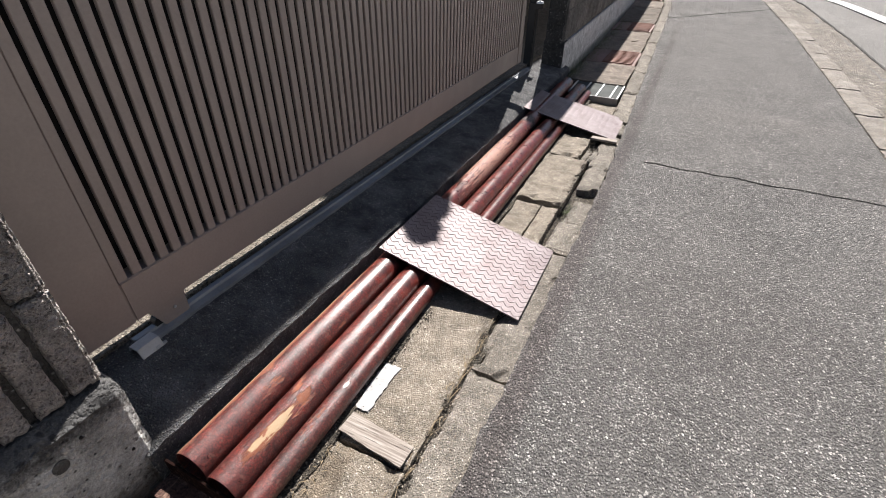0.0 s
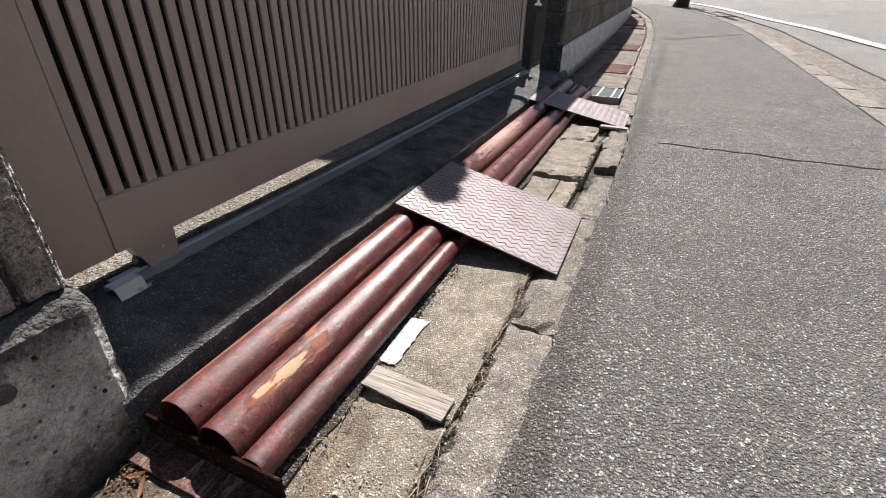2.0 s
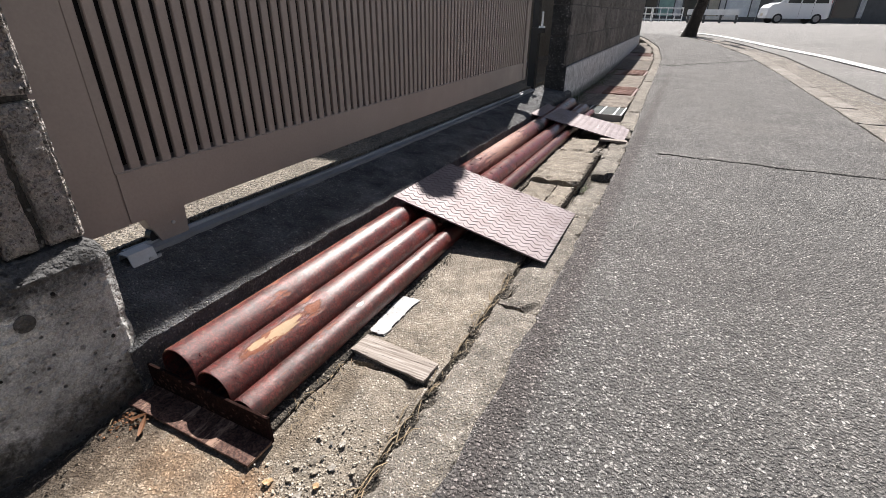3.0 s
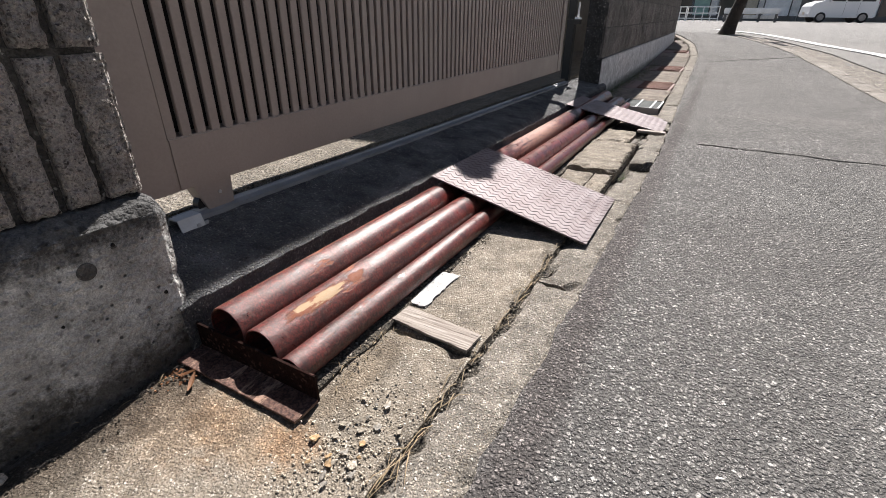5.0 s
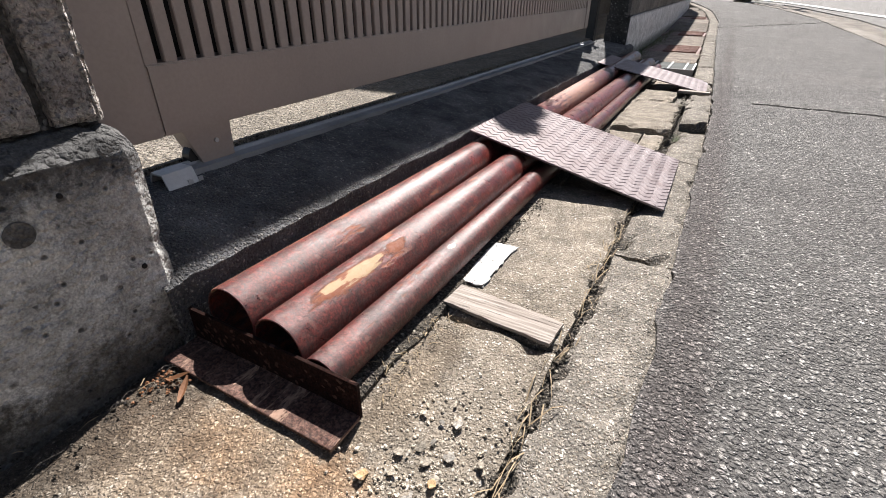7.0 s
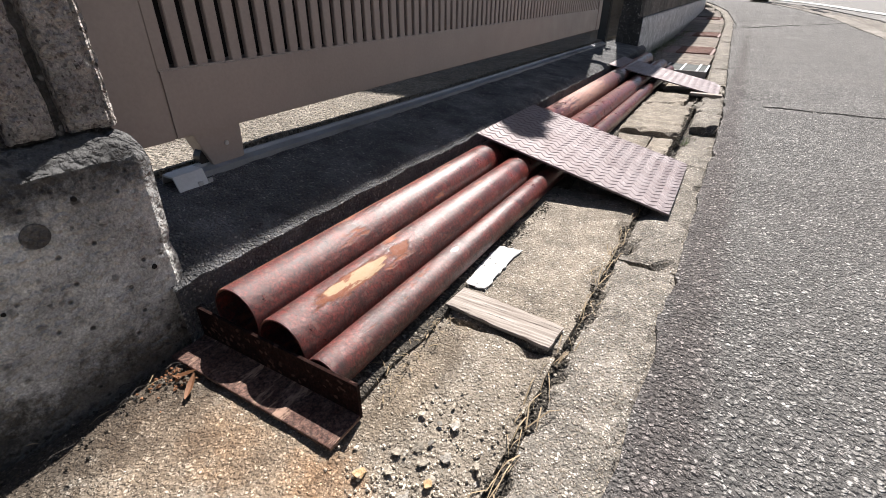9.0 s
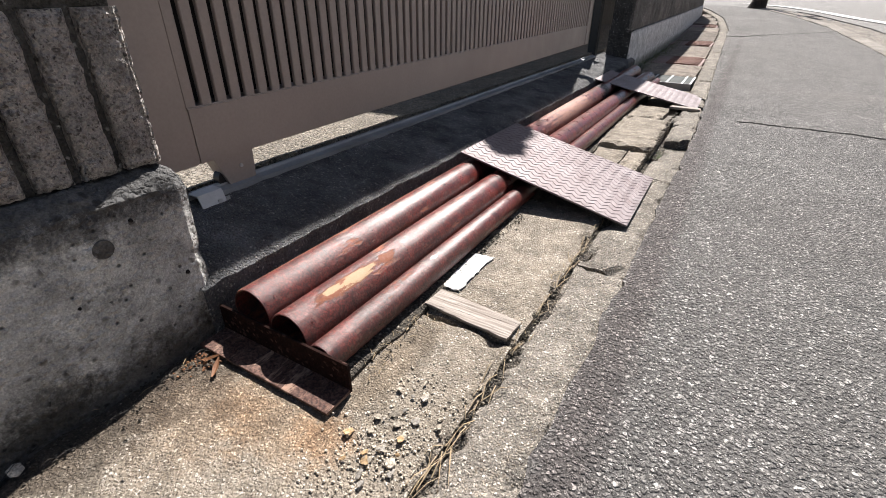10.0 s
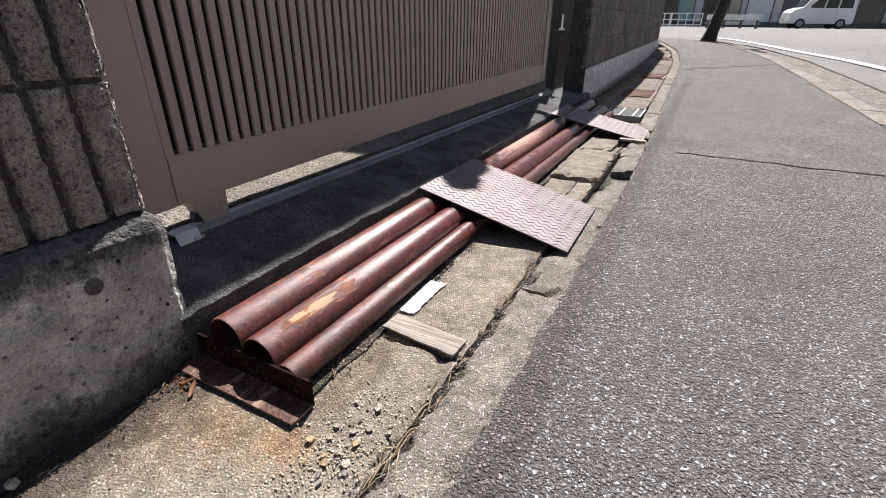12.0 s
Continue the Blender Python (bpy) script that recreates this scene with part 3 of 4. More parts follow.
def fluted(y1, y0, z0, h, seed):
    bm = bmesh.new()
    y = y1
    first = True
    while y - 0.03 > y0:
        w = 0.05 if first and y1 > 0.2 else 0.04
        a = max(y0, y - w)
        if first and y1 > 0.2:
            slab((-0.756, y, z0), (0.0105, -0.0085, 0), (0, 0, h), (0.63, 0.78, 0), 4, 40, 0.0011, 0.001, 0.004, seed + 3, 0.001, 90, bm=bm)
            y -= 0.0085
        slab((-0.7455, y, z0), (0, a - y, 0), (0, 0, h), (1, 0, 0), 7, 24, 0.0042, 0.0055, 0.03, seed + y * 9, 0.003, 70, bm=bm)
        y = a - 0.0105
        first = False
    return bm


for c in range(2):
    y, k = 0.219, 0
    z0 = 0.289 + c * 0.2
    h = 0.192
    while y > -1.6:
        w = 0.2 if (k == 0 and c % 2) else 0.39
        part("block", fluted(y, y - w, z0, h, c * 10 + k), BLOCK, wall_a)
        if y > 0.2:
            part("block_end", slab((-0.895, 0.2185, z0), (0.147, 0, 0), (0, 0, h), (0, 1, 0), 10, 14, 0.004, 0.004, 0.02, c + 60, 0.002, 50), BLOCK, wall_a)
        y, k = y - w - 0.0105, k + 1

# ---- far wall: coursed blocks on a plinth ----
wall_b = empty("wall_far", "grey weathered block wall on a pale concrete plinth", "wall", kind="structure")
WB = (Vector((wall_face(10.2), 10.2, 0)) - Vector((wall_face(3.48), 3.48, 0)))
WL, WD = WB.length, WB.normalized()
WN = Vector((WD.y, -WD.x, 0))
W0 = Vector((wall_face(3.48), 3.48, 0))
zp = 0.247
bm = slab(W0 + WN * 0.012 + Vector((0, 0, -0.12)), WD * WL, (0, 0, zp + 0.12), WN, 110, 10, 0.003, 0.006, 0.13, 31, 0.003, 7, chip=0.01)
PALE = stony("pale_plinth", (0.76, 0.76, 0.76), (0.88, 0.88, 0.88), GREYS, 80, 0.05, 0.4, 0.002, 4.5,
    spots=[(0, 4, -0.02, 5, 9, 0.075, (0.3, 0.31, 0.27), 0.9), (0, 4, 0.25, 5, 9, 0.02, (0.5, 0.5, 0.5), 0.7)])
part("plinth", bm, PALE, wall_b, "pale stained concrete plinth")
part("plinth_end", slab(W0 + WN * 0.005 + Vector((0, -0.012, -0.12)), -WN * 0.145, (0, 0, zp + 0.125), -WD, 10, 14, 0.003, 0.004, 0.1, 33), SHADED_END, wall_b, "end of the plinth, coloured dark for its shaded side")
m = Matrix(((WD.x, WN.x, 0, W0.x), (WD.y, WN.y, 0, W0.y), (0, 0, 1, 0), (0, 0, 0, 1)))
part("core", box(bmesh.new(), 0.02, WL - 0.01, -0.13, -0.006, zp + 0.002, 1.63, 0, m), MORTAR, wall_b, "dark mortar joints")
for c in range(7):
    s, k = 0.0, 0
    while s < WL - 0.05:
        w = min(0.195 if (k == 0 and c % 2) else 0.39, WL - s)
        z0 = zp + 0.006 + c * 0.198
        part("block", slab(W0 + WD * (s + 0.003) + Vector((0, 0, z0)), WD * (w - 0.006), (0, 0, 0.19), WN, 7, 4, 0.003, 0.004, 0.02, c * 31 + k, 0.001, 25), BLOCK2, wall_b)
        if k == 0:
            part("block_end", slab(W0 + WD * 0.001 + WN * -0.004 + Vector((0, 0, z0)), -WN * 0.131, (0, 0, 0.19), -WD, 4, 4, 0.003, 0.004, 0.02, c * 7), SHADED_END, wall_b)
        s, k = s + w, k + 1
part("coping", box(bmesh.new(), -0.005, WL, -0.14, 0.005, 1.632, 1.68, 0.005, m), PLINTH, wall_b)

# unseen plain house across the road, added to close the street and block low sky light
opposite = empty("sky_block_house", "unseen grey rendered house added across the road to block sky light", "house")
part("wall", block(9.0, 15, -25, 24, 0.0, 7.0), GREYHOUSE, opposite)
part("roof", block(8.7, 15.3, -25.3, 24.3, 7.0, 7.2), SHOPDARK, opposite)
# unseen house behind the walls, added and sized to cast the yard's shade
house = empty("house", "unseen plain rendered house added behind the garden wall to shade the yard", "house")
part("wall", block(-6.5, -1.6, 3.55, 12, 0.02, 3.36, 0.0), HOUSE, house)
bm = bmesh.new()
box(bm, -6.8, -1.462, 3.4, 12.2, 3.36, 3.46)
part("roof", bm, SHOPDARK, house)


def foliage(bm, lobes, count, size, rng):
    """Small folded leaves scattered through egg-shaped lobes (centre, radii)."""
    for c, r in lobes:
        for _ in range(count):
            d = Vector((rng.gauss(0, 1), rng.gauss(0, 1), rng.gauss(0, 1))).normalized() * rng.random() ** 0.4
            p = Vector((c[0] + d.x * r[0], c[1] + d.y * r[1], c[2] + d.z * r[2]))
            q = Euler((rng.uniform(-1, 1), rng.uniform(-1, 1), rng.uniform(0, 6.3))).to_matrix()
            s = size * rng.uniform(0.6, 1.4)
            a, b, t = q @ Vector((s, 0, 0)), q @ Vector((0, s * 0.5, 0.15 * s)), q @ Vector((0, -s * 0.5, 0.15 * s))
            v0, v1, v2, v3 = bm.verts.new(p - a), bm.verts.new(p + b), bm.verts.new(p + a), bm.verts.new(p + t)
            bm.faces.new((v0, v1, v2))
            bm.faces.new((v0, v2, v3))
    return bm


# unseen tree, its leaf lobes placed to cast shade on the near plate
rng = random.Random(4)
shrub = empty("shade_caster_tree", "unseen small leafy tree added over the gate to shade the near plate", "tree", at=(-1.36, 3.85, 0.1))
bm = bmesh.new()
for p, q, r0, r1 in (((0, 0, -0.05), (0.03, -0.06, 1.3), 0.04, 0.032), ((0.03, -0.06, 1.3), (0.08, -0.2, 2.0), 0.032, 0.022)):
    tube(bm, p, q, r0, r1, 10)
part("trunk", bm, BARK, shrub)
for q in ((0.37, -1.08, 2.2), (0.1, -0.5, 2.6), (-0.2, 0.1, 2.5), (0.36, -0.75, 2.35)):
    bm = bmesh.new()
    tube(bm, (0.08, -0.2, 1.98), q, 0.017, 0.005, 7)
    part("limb", bm, BARK, shrub)
lobes = [((0.355, -1.08, 2.2), (0.055, 0.12, 0.09)), ((0.4, -1.2, 2.14), (0.045, 0.06, 0.06)), ((0.32, -0.93, 2.28), (0.05, 0.1, 0.09)), ((0.05, -0.45, 2.65), (0.2, 0.25, 0.2)), ((-0.2, 0.1, 2.6), (0.3, 0.3, 0.25))]
part("crown", foliage(bmesh.new(), lobes, 520, 0.03, rng), LEAF, shrub)

# ---- the sliding gate ----
gate = empty("sliding_gate", "brown aluminium sliding gate with upright slats, closed", "gate")
GX, GTOP, GY0, GY1 = -0.925, 1.385, 0.2, 3.0
part("stile", block(GX - 0.063, GX + 0.002, GY0, 0.3725, 0.205, GTOP, 0.002), BRONZE, gate)
part("stile", block(GX - 0.063, GX + 0.002, GY1 - 0.07, GY1, 0.205, GTOP, 0.002), BRONZE, gate)
part("bottom_rail", block(GX - 0.045, GX, 0.374, GY1 - 0.0715, 0.205, 0.31, 0.0025), BRONZE, gate)
part("top_rail", block(GX - 0.045, GX, 0.374, GY1 - 0.0715, GTOP - 0.08, GTOP, 0.0025), BRONZE, gate)
part("back_panel", block(GX - 0.062, GX - 0.054, 0.374, GY1 - 0.0715, 0.208, GTOP - 0.001), HOLLOW_SHADE, gate, "backing behind the slats, coloured near black for the gap shade")
bm = bmesh.new()
prof = [(-0.0108, -0.0125), (-0.0108, -0.0055), (-0.0092, -0.004), (0.0088, -0.004), (0.0104, -0.0055), (0.0104, -0.0095)]
loft(bm, [[(GX + d, w, z) for w, d in prof] for z in (0.308, GTOP - 0.079)])
slat = part("slat", bm, BRONZE, gate)
pitch = 0.0332
slat.location.y = 0.3862
k = 1
while 0.3862 + k * pitch < GY1 - 0.085:
    o = slat.copy()
    scene.collection.objects.link(o)
    o.location.y = 0.3862 + k * pitch
    k += 1
# roller housing below the gate's near corner
bm = bmesh.new()
loft(bm, [[(x, 0.404, 0.206), (x, 0.496, 0.206), (x, 0.493, 0.146), (x, 0.43, 0.144)] for x in (GX - 0.038, GX - 0.004)])
part("roller_bracket", bm, BRONZE, gate, "folded metal roller bracket")
bm = bmesh.new()
tube(bm, (GX - 0.006, 0.462, 0.178), (GX - 0.0015, 0.462, 0.178), 0.004, 0.004, 10)
part("bolt", bm, GALV, gate)
bm = bmesh.new()
tube(bm, (GX - 0.03, 0.43, 0.158), (GX - 0.012, 0.43, 0.158), 0.02, 0.02, 20)
part("roller", bm, BLACK, gate)

# ground rail with its end stop
rail = empty("gate_rail", "grey steel ground rail set in concrete", "rail")
for y0, y1 in ((0.36, 1.298), (1.3, 2.298), (2.3, 3.22)):
    bm = bmesh.new()
    za, zb = apron_z(-0.94, y0) + 0.002, apron_z(-0.94, y1) + 0.002
    loft(bm, [[(-0.962, y, z - 0.03), (-0.962, y, z + 0.004), (-0.947, y, z + 0.005), (-0.944, y, z + 0.011), (-0.938, y, z + 0.011), (-0.935, y, z + 0.005), (-0.915, y, z + 0.003), (-0.915, y, z - 0.03)] for y, z in ((y0, za), (y1, zb))])
    part("track_length", bm, RAILSTEEL, rail)
stop = empty("rail_end_stop", "bent galvanised end stop on the gate rail", "end stop")
prof = [(-0.032, 0.0), (-0.018, 0.03), (0.018, 0.03), (0.032, 0.0), (0.029, -0.002), (0.016, 0.026), (-0.016, 0.026), (-0.029, -0.002)]
bm = bmesh.new()
loft(bm, [[(-0.917 + a * 0.75, y, apron_z(-0.93, 0.35) - 0.006 + b * 0.8) for a, b in prof] for y in (0.338, 0.39)])
part("channel", bm, GALV, stop)
part("tab", block(-0.897, -0.893, 0.372, 0.38, 0.12, 0.14), GALV, stop)
part("tab", block(-0.897, -0.893, 0.39, 0.398, 0.12, 0.14), GALV, stop)

# catch post in the gap at the far end
post = empty("catch_post", "black gate catch post with a white cap", "post")
part("shaft", block(-1.0, -0.948, 3.3, 3.36, 0.06, 0.5, 0.004), BLACK, post)
# unseen upper bar, added so its shadow bounds the light patch on the apron
part("shadow_upright", block(-1.0, -0.955, 3.31, 3.35, 0.501, 0.93, 0.004), BLACK, post)
bm = bmesh.new()
tube(bm, (-0.93, 3.31, 0.5), (-0.93, 3.31, 0.512), 0.024, 0.02, 18)
part("cap_ring", bm, WHITE, post, "white plastic collar")
bm = bmesh.new()
tube(bm, (-0.93, 3.31, 0.512), (-0.93, 3.31, 0.6), 0.0075, 0.0065, 12)
part("latch_pin", bm, WHITE, post, "white latch pin")
part("bracket", block(-0.956, -0.91, 3.292, 3.33, 0.47, 0.5, 0.003), BLACK, post)
part("shoe", block(-0.965, -0.94, 3.275, 3.3, 0.07, 0.1, 0.006), WHITE, post, "white plastic shoe")
# unseen arm, placed to throw the narrow bar of shadow across the apron
catch = empty("shadow_bar", "unseen black bar added at the wall end to cast a narrow shadow", "catch")
part("arm", block(-1.03, -0.85, 3.4, 3.475, 1.44, 1.475, 0.004), BLACK, catch)

# ---- pipes in the gutter ----
def pipe(name, label, x0, z0, x1, z1, y0, y1, r, wall, material):
    """An open steel pipe from its near mouth to its far one, with a turned lip."""
    ob = empty(name, label, "pipe", group="steel pipes in the gutter", at=(x0, y0, z0))
    d = Vector((x1 - x0, y1 - y0, z1 - z0))
    ob.rotation_euler = d.to_track_quat("Y", "Z").to_euler()
    L, n = d.length, 40
    prof = [(r - wall, L), (r, L), (r, L * 0.75), (r, L * 0.5), (r, L * 0.25), (r, 0.003), (r - 0.0008, 0.0), (r - wall, 0.0), (r - wall, 0.3), (r - wall, L)]
    bm = bmesh.new()
    rings = [[bm.verts.new((q * math.cos(2 * math.pi * i / n), s, q * math.sin(2 * math.pi * i / n))) for i in range(n)] for q, s in prof[:-1]]
    rings.append(rings[0])
    for a, b in zip(rings, rings[1:]):
        for i in range(n):
            bm.faces.new((a[i], a[(i + 1) % n], b[(i + 1) % n], b[i]))
    part("barrel", bm, material, ob, smooth=True)
    return ob


pipe("steel_pipe", "wide steel pipe in worn red-brown paint beside the apron", -0.6508, 0.0554, -0.6796, 0.0222, 0.232, 3.34, 0.0405, 0.003, PIPE_A)
pipe("steel_pipe", "red-brown steel pipe with a tan scraped patch", -0.568, 0.046, -0.588, -0.012, 0.228, 3.36, 0.0385, 0.003, PIPE_B)
pipe("steel_pipe", "narrow red-brown steel pipe beside the wider ones", -0.504, 0.031, -0.53, -0.028, 0.226, 3.33, 0.0255, 0.003, PIPE_C)
tagged(part("joint_soil", sheet([-0.9 + 0.015 * i for i in range(152)], lambda y: -0.318, lambda y: edge_x(y) - 0.09, 8,
    lambda x, y: -0.018 + 0.004 * noise.noise((x * 60, y * 40, 2)) + 0.003 * noise.noise((x * 15, y * 9, 5)), skirt=0.03), SOIL), "packed soil in the joint beside the kerb", "soil", kind="stuff")
# low bed of grit on which the pipes lie
tagged(part("grit_bed", sheet([0.24 + 0.03 * i for i in range(102)], lambda y: -0.72 - 0.004 * y, lambda y: -0.462 - 0.008 * y + 0.015 * noise.noise((y * 9, 0, 0)), 16,
    lambda x, y: 0.0035 - 0.0172 * (y - 0.23) + 0.009 * math.sin(3.14 * min(1, max(0, (x + 0.72) / 0.26))) + 0.006 * noise.noise((x * 30, y * 30, 4)), skirt=0.04), SOIL), "dark grit under the pipes", "grit", kind="stuff")

# steel angle across the pipe mouths
ang = empty("steel_angle", "rusty brown steel angle lying across the pipe ends", "steel angle")
ang.location = (-0.446, 0.224, 0.002)
ang.rotation_euler = (0, 0, radians(0.0))
bm = bmesh.new()
loft(bm, [[(x, -0.052, 0.0), (x, -0.0046, 0.0), (x, -0.0046, 0.006), (x, -0.008, 0.0047), (x, -0.051, 0.0045), (x, -0.052, 0.004)] for x in (-0.27, -0.2, -0.1, 0.0)])
part("flat_leg", bm, ANGLE_LIT, ang, "dusty brown flat leg, coloured lighter as the sunlit side")
bm = bmesh.new()
loft(bm, [[(x, -0.0045, 0.0), (x, 0.0, 0.0), (x, 0.0, 0.05), (x, -0.001, 0.051), (x, -0.0045, 0.0505)] for x in (-0.27, -0.2, -0.1, 0.0)])
part("upright_leg", bm, ANGLE_SHADED, ang)


# ---- checker plates ----
def checker_plate(label, corner, right, back, up, nx, ny):
    """A steel ramp plate with raised lozenges; corner is its near left, right and back its edges, up the height of the tread."""
    ob = empty("checker_plate", label, "checker plate", group="ramp plates over the pipes")
    right, back = Vector(right), Vector(back)
    n = right.cross(back).normalized()
    lw, ld = right.length, back.length
    m = Matrix((right.normalized(), back.normalized(), n)).transposed().to_4x4()
    m.translation = corner
    ob.matrix_world = m
    part("sheet", block(0, lw, 0, ld, -0.0045, 0, 0.0008), CHECKER, ob)
    bm = bmesh.new()
    px, py = lw / nx, ld / ny
    for j in range(ny):
        for i in range(nx):
            cx, cy = (i + 0.5) * px, (j + 0.5) * py
            a = radians(45 if i % 2 else -45)
            L, w, h = 0.0118, 0.0025, up
            ca, sa = math.cos(a), math.sin(a)
            ring = []
            for u, v in ((-1, 0), (-0.55, 0.85), (0, 1), (0.55, 0.85), (1, 0), (0.55, -0.85), (0, -1), (-0.55, -0.85)):
                ring.append(bm.verts.new((cx + ca * u * L - sa * v * w, cy + sa * u * L + ca * v * w, 0.0)))
            top = [bm.verts.new((cx + ca * u * L * 0.75 - sa * v * w * 0.4, cy + sa * u * L * 0.75 + ca * v * w * 0.4, h)) for u, v in ((-1, 0), (0, 1), (1, 0), (0, -1))]
            for q in range(4):
                a0, a1, a2 = ring[2 * q], ring[2 * q + 1], ring[(2 * q + 2) % 8]
                bm.faces.new((a0, a1, top[q]))
                bm.faces.new((a1, top[(q + 1) % 4], top[q]))
                bm.faces.new((a1, a2, top[(q + 1) % 4]))
            bm.faces.new(top[::-1])
    tagged(part("tread_pattern", bm, CHECKER, ob), kind="stuff")
    return ob


checker_plate("red-brown checker plate tilted over the pipes onto the kerb", (-0.685, 0.967, 0.112), (0.459, 0.001, -0.107), (-0.003, 0.39, -0.005), 0.0013, 30, 17)
checker_plate("red-brown checker plate tilted over the pipes, half shaded", (-0.735, 2.53, 0.083), (0.518, -0.012, -0.1), (-0.02, 0.375, -0.003), 0.0006, 33, 16)

# ---- gutter lids, kerb and loose slabs ----
def lid(name, label, x0, x1, y0, y1, z, mat, amp=0.0016, drop=0.005, depth=0.07, rag=0.003, seed=0, group="gutter lids", res=0.018, tilt=0.0, chip=0.012):
    nx, ny = max(4, int((x1 - x0) / res)), max(4, int((y1 - y0) / res))
    ob = tagged(part(name, slab((x0, y0, z), (x1 - x0, 0, 0), (0, y1 - y0, tilt), (0, 0, 1), nx, ny, amp, drop, depth, seed, rag, 22, chip=chip), mat), label, "gutter lid" if "lid" in name else "slab", group)
    return ob


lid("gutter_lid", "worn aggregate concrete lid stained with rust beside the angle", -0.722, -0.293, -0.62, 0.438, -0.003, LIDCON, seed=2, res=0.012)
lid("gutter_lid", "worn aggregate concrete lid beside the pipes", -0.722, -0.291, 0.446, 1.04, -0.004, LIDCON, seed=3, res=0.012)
lid("gutter_lid", "sunken concrete lid behind the first plate", -0.488, -0.372, 1.05, 1.7, -0.026, LIDCON, seed=4)
lid("gutter_lid", "narrow sunken concrete strip behind the plate", -0.366, -0.3, 1.2, 1.7, -0.024, LIDCON, seed=5)
lid("gutter_lid", "thick cracked concrete lid beside the far pipes", -0.488, -0.285, 1.71, 2.2, -0.008, LIDCON, seed=6, rag=0.01, chip=0.016, depth=0.055)
lid("gutter_lid", "broken end of a concrete lid near the far plate", -0.488, -0.33, 2.215, 2.5, -0.014, LIDCON, seed=7, rag=0.014, chip=0.02)
lid("gutter_lid", "concrete lid beneath the far plate", -0.488, -0.31, 2.52, 3.2, -0.045, LIDCON, seed=8)
lid("broken_slab", "small broken corner of pale concrete by the far lid", -0.325, -0.262, 2.2, 2.34, -0.012, KERBCON, seed=9, group="loose pieces", rag=0.012)

kerb = empty("kerb", "row of worn, partly broken concrete edging stones", "kerb", kind="structure")
def edging(y0, y1, w0, w1, z, seed, rag=0.005, chip=0.015, tilt=0.0):
    a, b = edge_x(y0), edge_x(y1)
    part("edging_stone", slab((a - w0, y0, z), (w0 + 0.004, 0, 0), (b - a, y1 - y0, tilt), (0, 0, 1), 8, max(8, int((y1 - y0) / 0.018)), 0.003, 0.008, 0.07, seed, rag, 24, chip=chip), KERBCON, kerb)


edging(-1.1, -0.49, 0.1, 0.1, -0.006, 40)
edging(-0.484, 0.12, 0.1, 0.1, -0.006, 41)
edging(0.124, 0.752, 0.102, 0.1, -0.007, 42)
edging(0.762, 1.365, 0.104, 0.1, -0.009, 43)
edging(1.378, 1.6, 0.1, 0.1, -0.014, 44, 0.014)
edging(1.61, 1.83, 0.09, 0.1, -0.034, 45, 0.012)
edging(1.9, 2.46, 0.1, 0.1, -0.014, 46, 0.01, 0.03)
edging(2.49, 2.63, 0.1, 0.1, -0.03, 47, 0.014)
edging(2.66, 2.84, 0.09, 0.1, -0.022, 48, 0.016)
y, k = 2.86, 49
while y < 12.4:
    edging(y, min(12.5, y + 0.59), 0.1, 0.1, -0.016 + rise(y), k, 0.006, 0.015, rise(y + 0.59) - rise(y))
    y, k = y + 0.6, k + 1

# lids along the far wall: plain concrete, ribbed steel and one framed sheet
joints = [3.27, 3.66, 4.28, 4.8, 5.3, 5.82, 6.35, 6.9, 7.45, 8.0, 8.55, 9.1, 9.7, 10.3]
kinds = "fcgccgcccgccc"
for k, (a, b) in enumerate(zip(joints, joints[1:])):
    x0, x1 = wall_face(a) + 0.016, edge_x((a + b) / 2) - 0.108
    z = fall(a) + 0.004 + 0.006 * noise.noise((k * 3.3, 0, 0))
    if kinds[k] == "f":
        fr = empty("framed_lid", "raised dark sheet lid in a pale metal frame", "gutter lid")
        b = a + 0.36
        z -= 0.008
        part("sheet", block(-0.66, x1, a + 0.008, b - 0.03, z - 0.03, z + 0.012, 0.002), LIDGREEN, fr)
        for x in (-0.655, -0.56, -0.465, -0.375, x1 - 0.006):
            part("bar", block(x - 0.005, x + 0.005, a + 0.006, b - 0.03, z + 0.011, z + 0.017), GALV, fr)
        part("front_bar", block(-0.66, x1, a, a + 0.006, z - 0.04, z + 0.016, 0.001), ZINC, fr)
        part("support", block(-0.65, x1 - 0.01, a + 0.01, b - 0.04, z - 0.1, z - 0.031), SOIL, fr)
    elif kinds[k] == "g":
        gr = empty("ribbed_lid", "red-brown ribbed steel gutter lid", "gutter lid", "gutter lids")
        part("frame", block(x0, x1, a + 0.004, b - 0.004, z - 0.05, z - 0.004, 0.003), BROWNLID, gr)
        n = 12
        for i in range(n):
            yy = a + 0.03 + (b - a - 0.06) * i / (n - 1)
            part("rib", block(x0 + 0.16, x1 - 0.02, yy - 0.008, yy + 0.008, z - 0.006, z + 0.006, 0.002), GRATE, gr)
    else:
        lid("gutter_lid", "weathered concrete gutter lid along the far wall", x0, x1, a + 0.004, b - 0.004, z, FARLID, seed=70 + k, res=0.05, tilt=rise(b) - rise(a))

# ---- loose things ----
plank = empty("wood_offcut", "short weathered plank lying beside the narrow pipe", "plank")
bm = slab((-0.474, 0.455, 0.0035), (0.17, -0.016, 0.0), (0.004, 0.055, 0.0), (0, 0, 1), 34, 10, 0.0008, 0.001, 0.006, 3, 0.0025, 40)
part("board", bm, TIMBER, plank)
